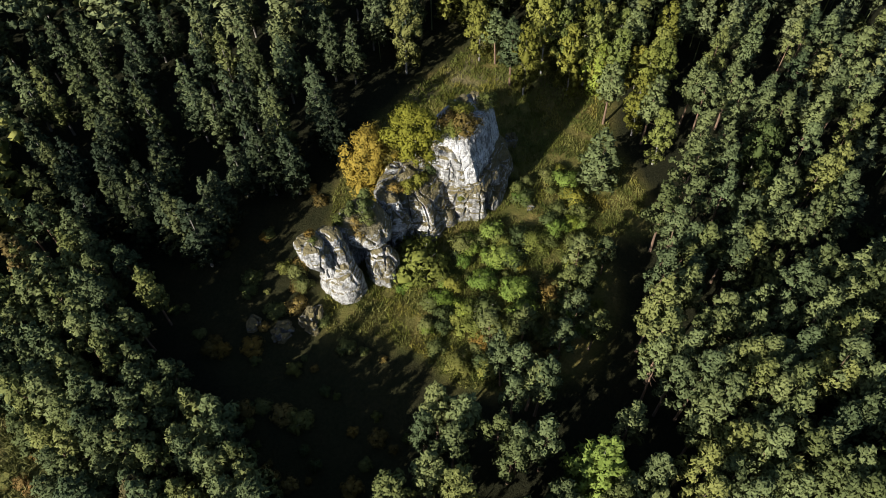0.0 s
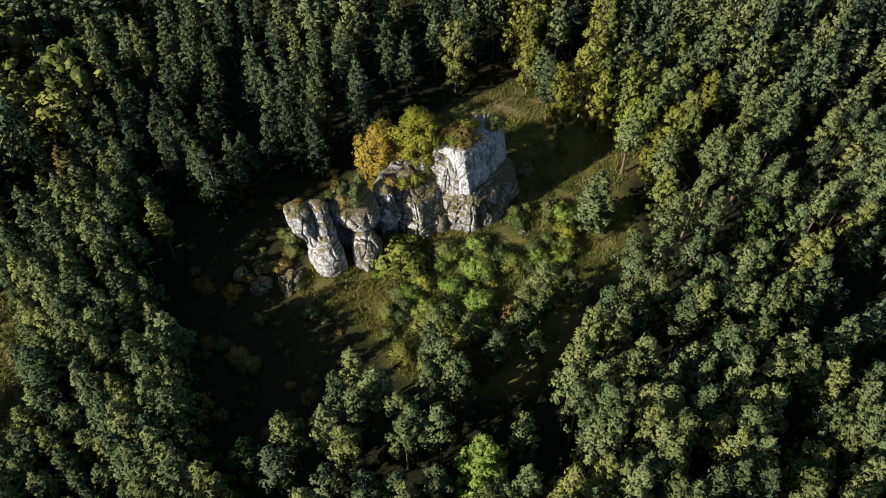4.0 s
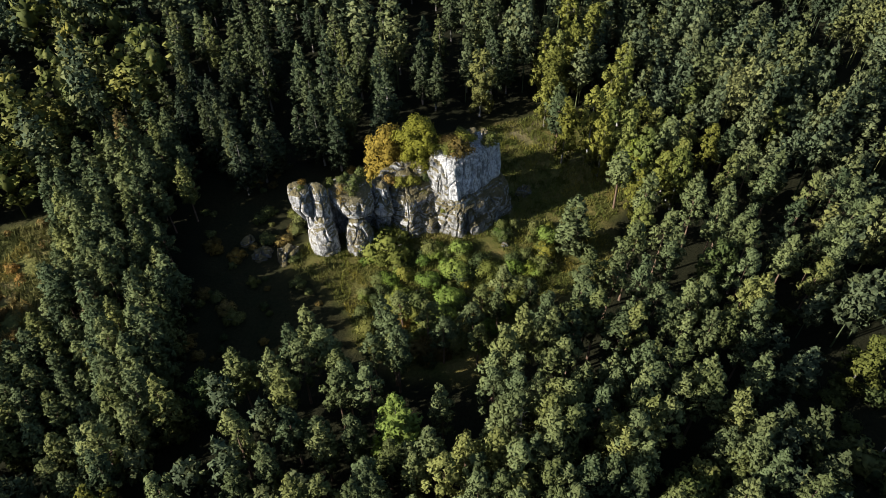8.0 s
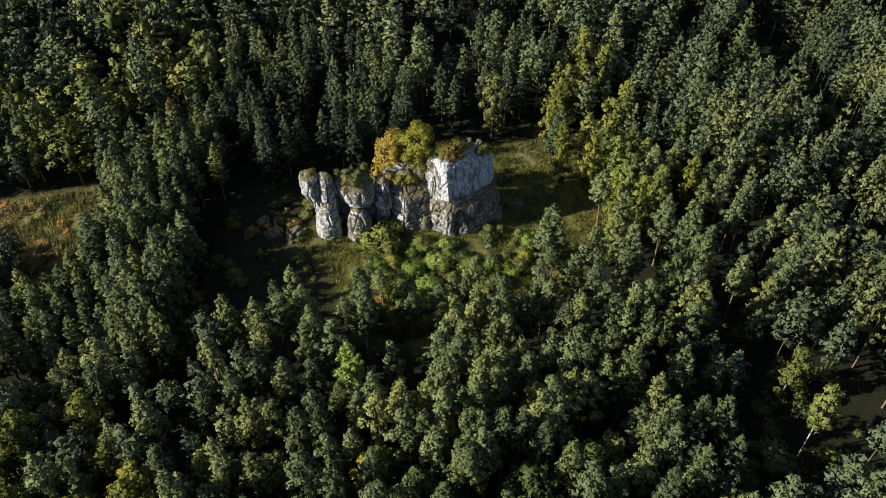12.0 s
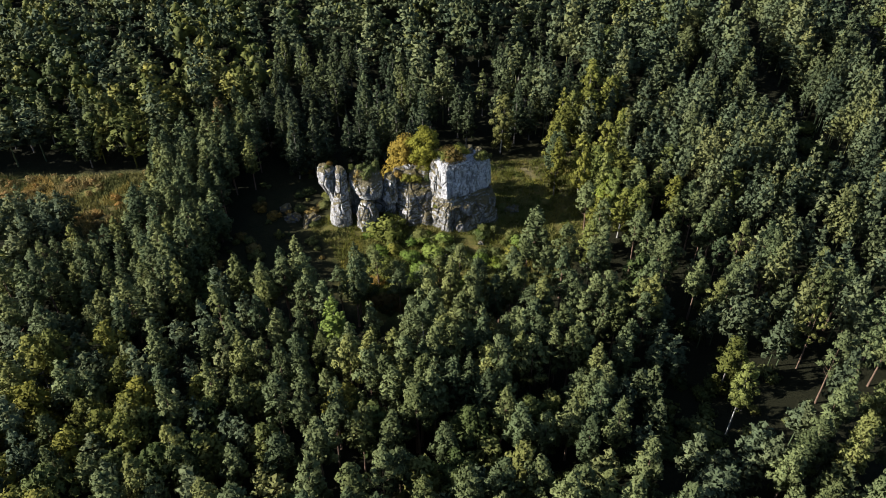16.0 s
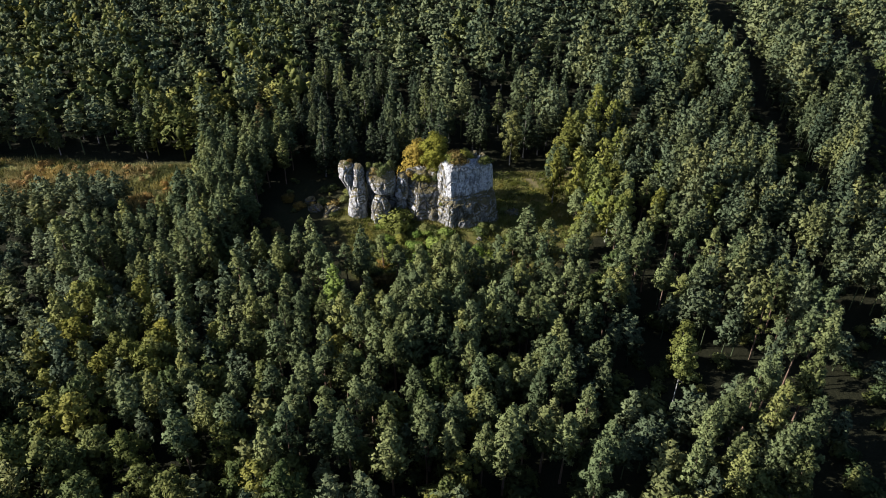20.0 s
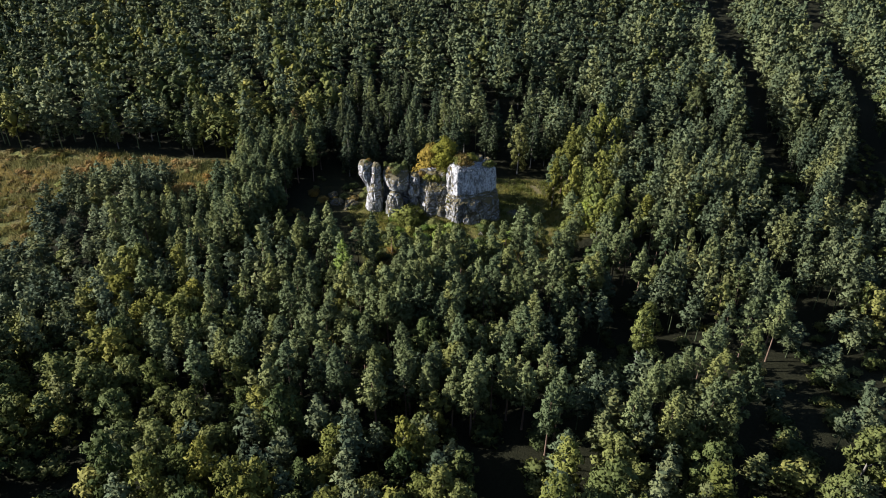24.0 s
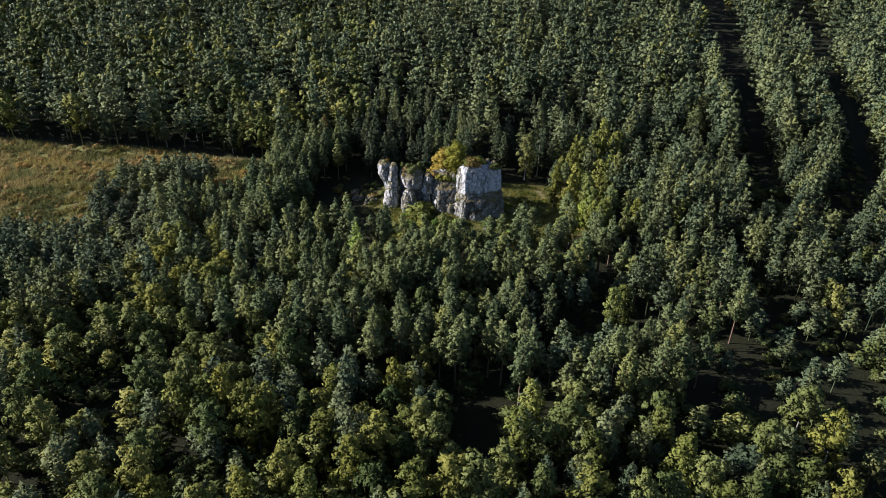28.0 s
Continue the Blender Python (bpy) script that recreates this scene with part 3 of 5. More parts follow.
def trunk_arrays(h, r, limbs, rng, reach=1.6, low=0.45, sides=6):
    lean = rng.normal(size=2) * 0.02 * h
    at = lambda u: np.array((lean[0] * u * u, lean[1] * u * u, h * u - 0.4))
    us = (0, 0.06, 0.3, 0.6, 0.85, 1.0)
    parts = [tube_arrays([at(u) for u in us], [r * w for w in (1.5, 1.05, 0.85, 0.6, 0.3, 0.06)], sides)]
    for i in range(limbs):
        u = low + (0.9 - low) * (i + rng.uniform()) / limbs
        a = rng.uniform(0, math.tau)
        L = reach * rng.uniform(0.6, 1.1) * (1.15 - u)
        p0 = at(u)
        p2 = p0 + np.array((math.cos(a) * L, math.sin(a) * L, L * rng.uniform(0.05, 0.5)))
        parts.append(tube_arrays([p0, p0 * 0.5 + p2 * 0.5 + (0, 0, -0.06), p2], [r * 0.32, r * 0.2, r * 0.06], 4))
    return join(parts)


def pine_puffs(h, R, rng, n=34, low=0.42):
    """An old Scots pine: a rounded, broken crown of many separate cloudlets."""
    out = [((rng.normal() * 0.2, rng.normal() * 0.2, h - 0.45), (0.5, 0.5, 0.55))]
    for i in range(n):
        u = (i + rng.uniform(0.1, 0.9)) / n
        z = h * (low + (0.96 - low) * u)
        w = R * (0.6 + 0.4 * math.sin(math.pi * min(1.0, 0.25 + u * 0.75))) * (1 - 0.68 * max(0, u - 0.5) / 0.5)
        a = i * 2.4 + rng.uniform(-0.6, 0.6)
        q = w * rng.uniform(0.3, 1.0)
        s = rng.uniform(0.36, 0.68) * (0.8 + 0.2 * R / 2.2)
        out.append(((q * math.cos(a), q * math.sin(a), z + rng.normal() * 0.2 + 0.12 * q), (s, s, s * rng.uniform(0.6, 0.95))))
    return out


def whorls(h, R, rng, low, gap, power, rise, fat, tip):
    """A conifer grown in whorls: branch after branch round the stem, each ending in a tuft, larger and nearer the stem below."""
    out = [((0, 0, h - 0.3), (tip, tip, 0.5)), ((0, 0, h - 0.95), (tip * 1.5, tip * 1.5, 0.5))]
    n = int(h * (0.94 - low) / gap)
    turn = rng.uniform(0, math.tau)
    for i in range(n):
        u = (i + rng.uniform(0.3, 0.7)) / n
        z = h * (low + (0.94 - low) * u)
        w = (R * (1 - u) ** power * (0.72 + 0.28 * min(1.0, u * 4)) + 0.18) * rng.uniform(0.85, 1.12)
        k = 3 + int(w * 1.25 + rng.uniform(0, 1))
        turn += 1.1
        for j in range(k):
            a = turn + (j + rng.uniform(-0.3, 0.3)) * math.tau / k
            q = w * rng.uniform(0.6, 1.05)
            s = fat * (0.27 + 0.11 * w) * rng.uniform(0.75, 1.25)
            out.append(((q * math.cos(a), q * math.sin(a), z + rise * q + rng.normal() * 0.08), (s, s, s * rng.uniform(0.7, 0.95))))
            if q > 0.95:
                p = q * rng.uniform(0.4, 0.55)
                out.append(((p * math.cos(a), p * math.sin(a), z + 0.6 * rise * p), (s * 1.15, s * 1.15, s * 0.8)))
    return out


def young_puffs(h, R, rng, low=0.25, gap=0.78):
    """A younger pine: a blunt cone of upturned branch ends."""
    return whorls(h, R, rng, low, gap, 0.62, 0.30, 1.05, 0.3)


def cone_puffs(h, R, rng, low=0.12, gap=0.78):
    """A narrow conifer of stacked, drooping tiers."""
    return whorls(h, R, rng, low, gap, 0.78, -0.10, 0.95, 0.22)


def oval_puffs(h, R, rng, n=40, low=0.2, top=1.0, fat=1.0):
    """A leafy tree, egg-shaped, with gaps."""
    out = []
    for i in range(n):
        u = (i + rng.uniform(0.1, 0.9)) / n
        z = h * (low + (0.97 * top - low) * u)
        w = R * math.sin(math.pi * (0.16 + 0.76 * u)) ** 0.8
        a = i * 2.4 + rng.uniform(-0.7, 0.7)
        q = w * rng.uniform(0.35, 1.05)
        s = R * fat * rng.uniform(0.17, 0.36)
        out.append(((q * math.cos(a), q * math.sin(a), z + rng.normal() * 0.15), (s, s, s * rng.uniform(0.8, 1.25))))
    out.append(((0, 0, h * 0.55), (R * 0.55, R * 0.55, h * 0.28)))
    out.append(((0, 0, h * 0.95), (R * 0.3, R * 0.3, R * 0.4)))
    return out


def proto(name, shape, h, R, bark_mat, leaf_mat, seed, per=26, size=0.3, kind="needle", limbs=7, r=0.16, **kw):
    """The meshes of one tree: trunk and crown."""
    rng = np.random.default_rng(seed)
    tv, tf = trunk_arrays(h * 0.84, r, limbs, rng, R * 0.9)
    cv, cf, cn = crown_arrays(shape(h, R, rng, **kw), per, size, kind, rng)
    return name, mesh_of("trunk", tv, tf, bark_mat, True), mesh_of("crown", cv, cf, leaf_mat, normals=cn), h


def plant(p, x, y, height, label, category="tree", group="", turn=None, wide=1.0):
    """A tree of its own: an empty at its foot with trunk and crown."""
    name, trunk, crown, h = p
    s = height / h
    ob = tagged(new(name), label, category, group)
    a = random.uniform(0, math.tau) if turn is None else turn
    w = s ** 0.5 * wide
    ob.matrix_basis = Matrix.LocRotScale((x, y, ground_height(x, y) - 0.05), Euler((random.gauss(0, 0.02), random.gauss(0, 0.02), a)), (w, w, s))
    part("trunk", trunk, ob)
    part("crown", crown, ob)
    PLANTED.append((x, y))
    return ob


def cleared(x, y):
    """Dark gaps in the wood, and the room round the larch."""
    if edge_distance(CORRIDOR, x, y, False) < 1.8 or any(edge_distance(g, x, y, False) < 3.6 for g in GULLIES):
        return True
    return inside(GAP, x, y) or inside(SHADE_GAP, x, y) or inside(HOLLOW, x, y) or math.hypot(x + 16.6, y + 32) < 3.4 or math.hypot(x + 20, y + 31) < 3.0 or math.hypot(x - 30.2, y + 58.4) < 3.5


PLANTED = []
PINES = [proto("pine_tree", pine_puffs, 13, 1.75 + 0.15 * (i % 3), PINE_BARK, PINE, 100 + i, per=64, size=0.22, kind="blade", n=32 + i % 5, low=0.40 + 0.04 * (i % 3)) for i in range(8)]
YOUNG = [proto("young_pine", young_puffs, 13, 1.62 + 0.16 * (i % 4), PINE_BARK, PINE, 150 + i, per=54, size=0.23, kind="blade", low=0.34 + 0.06 * (i % 3), gap=0.74) for i in range(8)]
BUSHY = [proto("bushy_pine", young_puffs, 11, 1.9, PINE_BARK, PINE, 180 + i, per=46, size=0.25, kind="blade", low=0.06) for i in range(5)]
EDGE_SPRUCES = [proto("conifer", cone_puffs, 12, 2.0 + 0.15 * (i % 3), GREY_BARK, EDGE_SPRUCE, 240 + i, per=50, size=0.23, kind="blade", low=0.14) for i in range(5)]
SPRUCES = [proto("conifer", cone_puffs, 12, 1.85 + 0.15 * (i % 3), GREY_BARK, SPRUCE, 200 + i, per=50, size=0.23, kind="blade", low=0.2) for i in range(6)]
BIRCHES = [proto("birch_tree", oval_puffs, 12, 1.95, BIRCH_BARK, BIRCH, 300 + i, per=70, size=0.25, kind="blade", n=42, low=0.1) for i in range(4)]
LEAFY = [proto("broadleaf_tree", oval_puffs, 10, 2.5, GREY_BARK, LEAF, 400 + i, per=56, size=0.27, kind="blade", n=44, low=0.12, fat=0.95) for i in range(6)]
GOLDEN = [proto("broadleaf_tree", oval_puffs, 11, 2.3, GREY_BARK, GOLDEN_LEAF, 420 + i, per=60, size=0.26, kind="blade", n=42, low=0.12, fat=0.95) for i in range(5)]

SPRUCES_NORTHWEST = [
    (-5.3, 61.5, 11.7), (-4.3, 57.9, 12.6), (-1.8, 57.2, 12.1), (-1.4, 53.9, 12.8), (0.9, 48.0, 12.9), (6.3, 51.2, 11.2), (7.5, 48.6, 11.0), (7.7, 42.4, 13.5),
    (5.7, 40.7, 11.8), (7.5, 38.2, 11.7), (9.8, 35.9, 14.0), (8.4, 33.2, 12.4), (12.2, 31.2, 13.5), (10.1, 29.3, 12.4), (17.1, 27.0, 12.9), (18.2, 24.2, 11.5),
    (-12.7, 54.9, 12.9), (-11.4, 51.6, 13.6), (-8.0, 49.2, 12.6), (-6.3, 45.4, 13.2), (-10.9, 42.5, 13.0), (-10.5, 40.8, 11.2), (-6.8, 37.6, 13.3), (-0.7, 36.6, 12.8),
    (-2.1, 34.6, 11.9), (-1.5, 31.5, 11.1), (1.0, 30.4, 13.6), (3.3, 30.0, 12.4), (3.8, 26.0, 13.2), (0.5, 22.0, 13.6), (8.6, 22.1, 13.1)]
SPRUCES_GLADE_EDGE = [
    (6.3, 17.0, 13.3), (5.0, 14.0, 11.7), (-2.0, 17.4, 12.9), (-2.3, 14.8, 11.8), (-4.1, 22.6, 13.3), (-4.1, 20.4, 13.1), (-6.3, 23.3, 10.8), (-9.6, 33.4, 10.9),
    (-12.4, 29.9, 11.2), (-15.6, 28.8, 13.4), (-12.8, 39.6, 11.8), (-18.4, 45.5, 12.4), (-18.9, 42.0, 11.4), (-17.3, 40.3, 12.0), (-22.2, 40.2, 11.7), (-20.4, 37.5, 11.6),
    (-21.7, 33.1, 12.3), (-18.2, 31.4, 12.3), (-19.1, 27.5, 13.2), (-16.7, 28.6, 12.5), (-17.0, 24.2, 13.3), (-17.2, 22.7, 13.1), (-17.1, 19.7, 13.5), (-13.7, 21.1, 12.5),
    (-10.9, 22.1, 11.0), (-16.3, 34.4, 13.1), (-4.7, 41.9, 13.4)]
PINES_WEST = [
    (-27.5, 37.3, 12.2), (-26.1, 35.8, 11.2), (-25.0, 31.9, 11.6), (-29.5, 34.4, 10.1), (-26.7, 29.8, 12.0), (-25.4, 28.0, 11.2), (-30.9, 33.4, 10.4), (-29.9, 31.3, 9.7),
    (-29.4, 23.8, 12.1), (-29.8, 20.6, 12.5), (-24.3, 24.0, 9.8), (-25.8, 18.2, 11.9), (-29.3, 17.3, 10.7), (-36.3, 27.5, 10.0), (-34.4, 24.1, 10.4), (-33.8, 20.7, 11.8),
    (-33.7, 16.5, 12.1), (-34.3, 15.0, 9.6), (-34.4, 11.5, 11.3), (-38.5, 23.7, 9.6), (-39.2, 19.6, 11.7), (-36.5, 20.1, 10.5), (-37.9, 15.0, 12.1), (-40.9, 14.1, 12.4),
    (-40.3, 12.0, 11.0), (-40.3, 8.9, 12.5), (-42.4, 12.4, 10.4), (-43.5, 15.7, 9.7), (-34.3, 8.1, 11.3), (-35.2, 6.3, 9.6), (-35.8, 3.6, 10.1)]
PINES_SOUTHWEST = [
    (-34.4, 1.7, 10.7), (-33.7, -0.4, 11.3), (-42.2, 7.4, 10.0), (-41.6, 4.7, 9.6), (-39.1, 3.4, 12.1), (-40.0, 0.0, 10.4), (-37.9, -4.4, 12.4), (-45.3, 7.1, 12.2),
    (-31.4, 9.7, 10.6)]
PINES_SOUTH = [
    (-22.7, -16.1, 12.9), (-22.5, -19.5, 13.1), (-19.1, -18.5, 13.4), (-29.1, -17.2, 13.3), (-25.6, -19.1, 13.2), (-25.4, -21.9, 13.4), (-20.1, -16.0, 14.3), (-18.8, -22.7, 13.0),
    (-20.2, -24.7, 12.8), (-19.0, -24.9, 13.7), (-12.1, -22.3, 12.2), (-11.5, -20.6, 12.4), (-12.2, -23.4, 14.4), (-13.3, -25.4, 13.1), (-9.8, -24.4, 13.1), (-14.3, -21.6, 11.5),
    (-11.2, -18.4, 12.7), (-11.2, -32.8, 13.2), (-13.8, -33.8, 11.6), (-17.2, -26.8, 13.3), (-7.5, -29.2, 13.4)]
PINES_MEADOW = [
    (-5.3, -17.7, 7.7), (-0.7, -21.9, 9.4), (-1.9, -24.6, 8.9), (-5.4, -22.3, 9.5), (1.7, -19.4, 8.6), (3.0, -21.3, 9.6), (5.0, -18.8, 9.7), (8.2, -21.1, 7.6),
    (-7.5, -14.7, 7.7)]
PINES_EAST = [
    (22.4, -21.6, 14.5), (20.4, -24.9, 15.4), (27.1, -23.5, 13.3), (17.8, -23.1, 13.9), (25.6, -26.3, 14.3), (23.5, -28.1, 13.5), (17.0, -21.5, 13.6), (14.4, -24.7, 13.4),
    (16.4, -26.5, 13.6), (11.3, -26.9, 14.3), (10.9, -29.3, 13.4), (8.2, -25.5, 13.6), (5.5, -28.1, 14.8), (8.8, -29.0, 12.6), (11.1, -30.5, 14.2), (18.3, -29.7, 14.7),
    (18.4, -32.4, 13.4), (14.2, -32.8, 13.2), (12.7, -34.3, 14.9), (11.6, -34.4, 13.2), (21.6, -34.2, 13.1), (23.1, -34.7, 13.8), (17.4, -35.7, 14.6), (18.8, -37.1, 12.8),
    (20.7, -39.0, 13.5), (22.7, -39.5, 13.5), (29.2, -35.0, 15.0), (26.7, -37.6, 13.8), (27.9, -38.5, 15.1), (31.4, -41.4, 13.0), (25.8, -40.9, 13.5)]
PINES_NORTHEAST = [
    (37.8, -27.9, 13.5), (34.3, -31.0, 14.2), (34.9, -27.8, 12.9), (44.3, -29.8, 12.2), (42.3, -32.0, 11.9), (38.5, -34.2, 13.1), (43.8, -35.0, 12.1), (44.4, -36.0, 13.9),
    (40.8, -38.4, 14.0), (38.7, -38.6, 12.1), (45.8, -22.4, 12.3), (47.7, -22.7, 13.9), (45.3, -19.8, 13.4), (41.7, -19.5, 13.9), (49.8, -27.0, 12.5), (54.1, -28.1, 11.9),
    (53.5, -30.4, 12.4), (51.2, -34.8, 13.9), (58.0, -35.8, 12.3), (51.1, -33.4, 12.5), (36.6, -19.0, 12.8), (34.4, -21.3, 12.8), (38.3, -23.5, 12.7), (34.0, -25.4, 14.3)]
BIRCHES_EAST = [
    (32.3, 11.6, 10.5), (33.1, 9.3, 10.0), (30.3, 5.1, 12.8), (29.6, 2.4, 12.6), (34.6, 2.3, 13.0), (36.7, 0.6, 11.3), (32.8, -3.0, 12.9), (36.0, -3.9, 12.8),
    (41.9, -3.9, 10.7), (36.7, -7.9, 12.2), (40.6, -8.3, 12.5), (38.7, -12.6, 12.0), (37.9, -14.4, 11.6), (36.2, -12.5, 10.9), (45.2, -7.4, 11.0), (46.5, -11.2, 10.7),
    (48.8, -12.4, 10.2), (30.8, -9.9, 11.8), (31.0, -14.2, 10.9), (30.3, -16.0, 12.4), (27.7, -18.9, 10.1)]
PINES_SOUTHEAST = [
    (0.8, -29.3, 16.7), (3.2, -30.8, 16.1), (-2.4, -29.1, 16.8), (-4.6, -28.9, 16.7), (-2.1, -31.8, 16.7), (-2.9, -34.1, 15.7), (-4.4, -32.3, 14.0), (-7.4, -29.7, 16.2),
    (-6.7, -31.5, 14.5), (-5.2, -34.2, 14.9), (-4.5, -36.3, 16.0), (-2.4, -37.3, 15.6), (-8.3, -34.9, 15.2), (-8.9, -36.3, 16.8), (-9.7, -33.2, 15.8), (-10.9, -36.3, 15.0),
    (-7.8, -38.5, 14.8), (-6.0, -38.8, 16.6), (0.9, -35.1, 15.4), (3.1, -34.9, 16.3), (2.9, -38.4, 15.1), (5.7, -40.0, 14.6), (-1.3, -39.0, 15.6), (0.2, -40.2, 16.5),
    (-0.1, -42.5, 14.5), (-3.0, -40.3, 16.4), (-2.8, -43.5, 16.8), (-3.9, -42.3, 16.4), (1.6, -42.7, 16.5), (10.2, -42.0, 14.0), (9.3, -40.0, 15.9)]
PINES_FAR_SOUTHEAST = [
    (6.9, -43.5, 16.6), (10.9, -44.9, 14.1), (12.8, -41.9, 14.8), (14.3, -44.7, 14.8), (12.8, -46.0, 15.6), (7.4, -46.9, 15.3), (5.8, -45.3, 15.4), (2.6, -46.8, 16.3),
    (1.6, -45.1, 14.0), (1.2, -47.1, 14.2), (2.7, -48.9, 14.4), (-6.3, -43.1, 14.4), (-4.4, -44.0, 14.2), (-5.3, -44.8, 16.9), (-8.5, -44.0, 16.6), (-7.7, -42.7, 14.3),
    (-9.6, -41.5, 15.5), (-5.9, -47.5, 14.9), (-7.4, -47.0, 14.9), (-3.5, -48.5, 15.1), (-1.8, -49.0, 15.9), (-6.4, -50.3, 15.8), (-7.9, -49.3, 15.1), (-8.8, -50.2, 14.6),
    (-12.5, -40.3, 15.0), (-12.2, -42.4, 14.4), (-13.1, -43.6, 15.7), (-15.6, -40.6, 16.1), (-11.9, -45.2, 15.1), (-9.6, -45.7, 14.2), (-10.5, -47.2, 14.5), (-8.7, -51.6, 15.1)]
PINES_FRONT = [
    (-57.3, -11.4, 14.9), (-64.1, -8.1, 12.2), (-42.7, -12.5, 12.0), (-40.4, -18.6, 14.4), (-37.8, -20.6, 15.0), (-45.1, -18.6, 13.6), (-59.9, -10.9, 13.3), (-45.6, -21.6, 12.4),
    (-56.1, -20.8, 12.7), (-61.4, -16.9, 12.4), (-41.1, -26.9, 12.8), (-40.3, -29.6, 12.5), (-58.5, -31.0, 14.2), (-51.0, -34.3, 15.1), (-48.3, -35.4, 12.8), (-39.2, -36.9, 13.2),
    (-38.3, -41.9, 14.8), (-52.3, -42.1, 12.7), (-50.6, -47.3, 12.5), (-46.6, -49.3, 11.8), (-44.0, -54.6, 13.4), (-41.3, -52.5, 13.1), (-39.0, -54.9, 12.3), (-37.5, -47.6, 13.0),
    (-36.4, -52.1, 12.9), (-35.9, -62.2, 14.5), (-33.7, -30.2, 12.2), (-32.1, -25.4, 15.3), (-26.4, -26.5, 13.4), (-30.2, -30.1, 14.7), (-29.4, -35.0, 14.7), (-26.6, -35.5, 13.4)]
PINES_FRONT_B = [
    (-24.3, -38.4, 14.3), (-33.0, -39.2, 14.8), (-29.6, -41.8, 13.1), (-25.0, -45.3, 15.2), (-21.7, -42.1, 12.5), (-22.0, -46.4, 14.3), (-18.2, -46.7, 14.1), (-21.1, -53.5, 15.2),
    (-25.4, -52.9, 12.6), (-30.6, -53.3, 12.4), (-33.1, -58.3, 14.2), (-29.9, -60.6, 14.8), (-22.6, -59.0, 14.9), (-23.4, -64.2, 14.8), (-18.8, -64.0, 13.2), (-17.6, -61.8, 14.3),
    (-15.8, -51.8, 13.3), (-18.9, -51.1, 13.4), (-12.6, -58.5, 12.5), (-14.7, -60.2, 13.8), (-15.9, -66.4, 15.1), (-10.9, -64.1, 12.8), (-10.9, -68.4, 14.1), (-25.5, -66.2, 14.1),
    (12.9, -60.1, 14.4), (9.4, -60.6, 12.7), (20.8, -57.5, 13.1), (18.5, -63.3, 14.8), (14.1, -65.8, 13.5), (14.7, -68.0, 12.6), (-2.6, -64.3, 13.6), (-5.9, -65.1, 14.5)]
PINES_FRONT_C = [
    (1.8, -64.9, 13.0), (3.4, -67.8, 14.7), (6.1, -66.2, 12.1), (-0.1, -69.4, 12.7), (-3.3, -67.3, 12.1), (-6.5, -67.3, 12.1), (2.5, -70.6, 14.5), (4.1, -73.1, 14.3),
    (8.1, -67.8, 12.4), (7.2, -71.0, 12.4), (10.1, -69.9, 13.2), (14.2, -72.7, 14.4), (12.5, -75.2, 14.4), (31.4, -68.2, 12.2), (28.5, -70.2, 13.1), (34.2, -67.2, 12.4),
    (37.4, -65.1, 13.6), (39.9, -63.7, 13.7), (39.2, -68.5, 12.4), (36.7, -70.0, 12.6), (42.4, -70.7, 11.8), (44.8, -64.9, 14.6), (50.1, -60.9, 15.1), (49.1, -52.1, 13.1),
    (47.3, -49.3, 13.7), (45.0, -56.3, 13.8), (42.2, -54.3, 14.0), (47.7, -57.5, 15.2), (54.1, -55.3, 14.2), (58.1, -44.6, 12.8), (56.5, -50.5, 14.8), (53.6, -42.8, 13.4)]
PINES_FRONT_D = [
    (56.9, -42.6, 13.9), (48.6, -44.2, 14.3), (29.3, -75.2, 11.8), (27.8, -78.5, 14.0), (25.4, -75.3, 13.3), (22.9, -77.2, 13.7), (34.1, -76.4, 15.2), (37.0, -76.2, 14.9),
    (35.8, -78.4, 12.2)]
LEAVES_FRONT = [
    (-61.5, -77.2, 11.7), (-61.1, -82.7, 10.1), (-55.7, -86.8, 11.8), (-46.8, -95.1, 9.7), (-44.1, -99.2, 10.2), (-39.9, -96.7, 12.5), (-36.9, -98.9, 9.9), (-40.6, -91.5, 10.0),
    (-47.5, -77.8, 10.1), (-43.8, -79.7, 12.9), (-42.8, -61.4, 10.3), (-39.2, -74.7, 9.8), (-38.0, -83.1, 12.7), (-34.7, -85.0, 10.1), (-32.2, -80.7, 12.7), (-32.0, -88.2, 12.1),
    (-23.6, -72.4, 12.7), (-28.1, -84.7, 13.1), (-26.2, -86.7, 11.8), (-25.1, -84.1, 12.6), (-20.7, -88.0, 9.8), (-12.2, -94.7, 12.5), (-17.4, -99.2, 12.3), (-9.1, -97.3, 10.1),
    (1.0, -98.4, 12.4), (4.5, -99.0, 13.1), (-1.1, -88.1, 9.9), (-3.0, -85.7, 10.9), (-6.9, -78.1, 11.7), (10.5, -89.8, 12.7), (13.8, -89.7, 10.6), (8.0, -93.6, 10.3)]
LEAVES_FRONT_B = [
    (19.8, -81.8, 10.6), (12.8, -83.2, 11.9), (17.3, -88.3, 12.4), (31.5, -84.6, 11.1), (30.6, -88.0, 11.0), (34.8, -97.3, 11.1), (28.2, -99.9, 11.0), (45.6, -90.4, 11.2),
    (44.8, -95.3, 10.0), (53.1, -83.8, 11.5), (54.7, -90.1, 13.2), (48.2, -97.4, 11.2), (50.8, -100.3, 12.4), (40.2, -99.4, 10.3), (35.2, -101.9, 12.2), (25.5, -101.1, 12.4),
    (18.7, -100.0, 12.1), (12.4, -99.5, 11.6), (-25.9, -99.4, 11.4), (-30.1, -101.6, 12.0)]
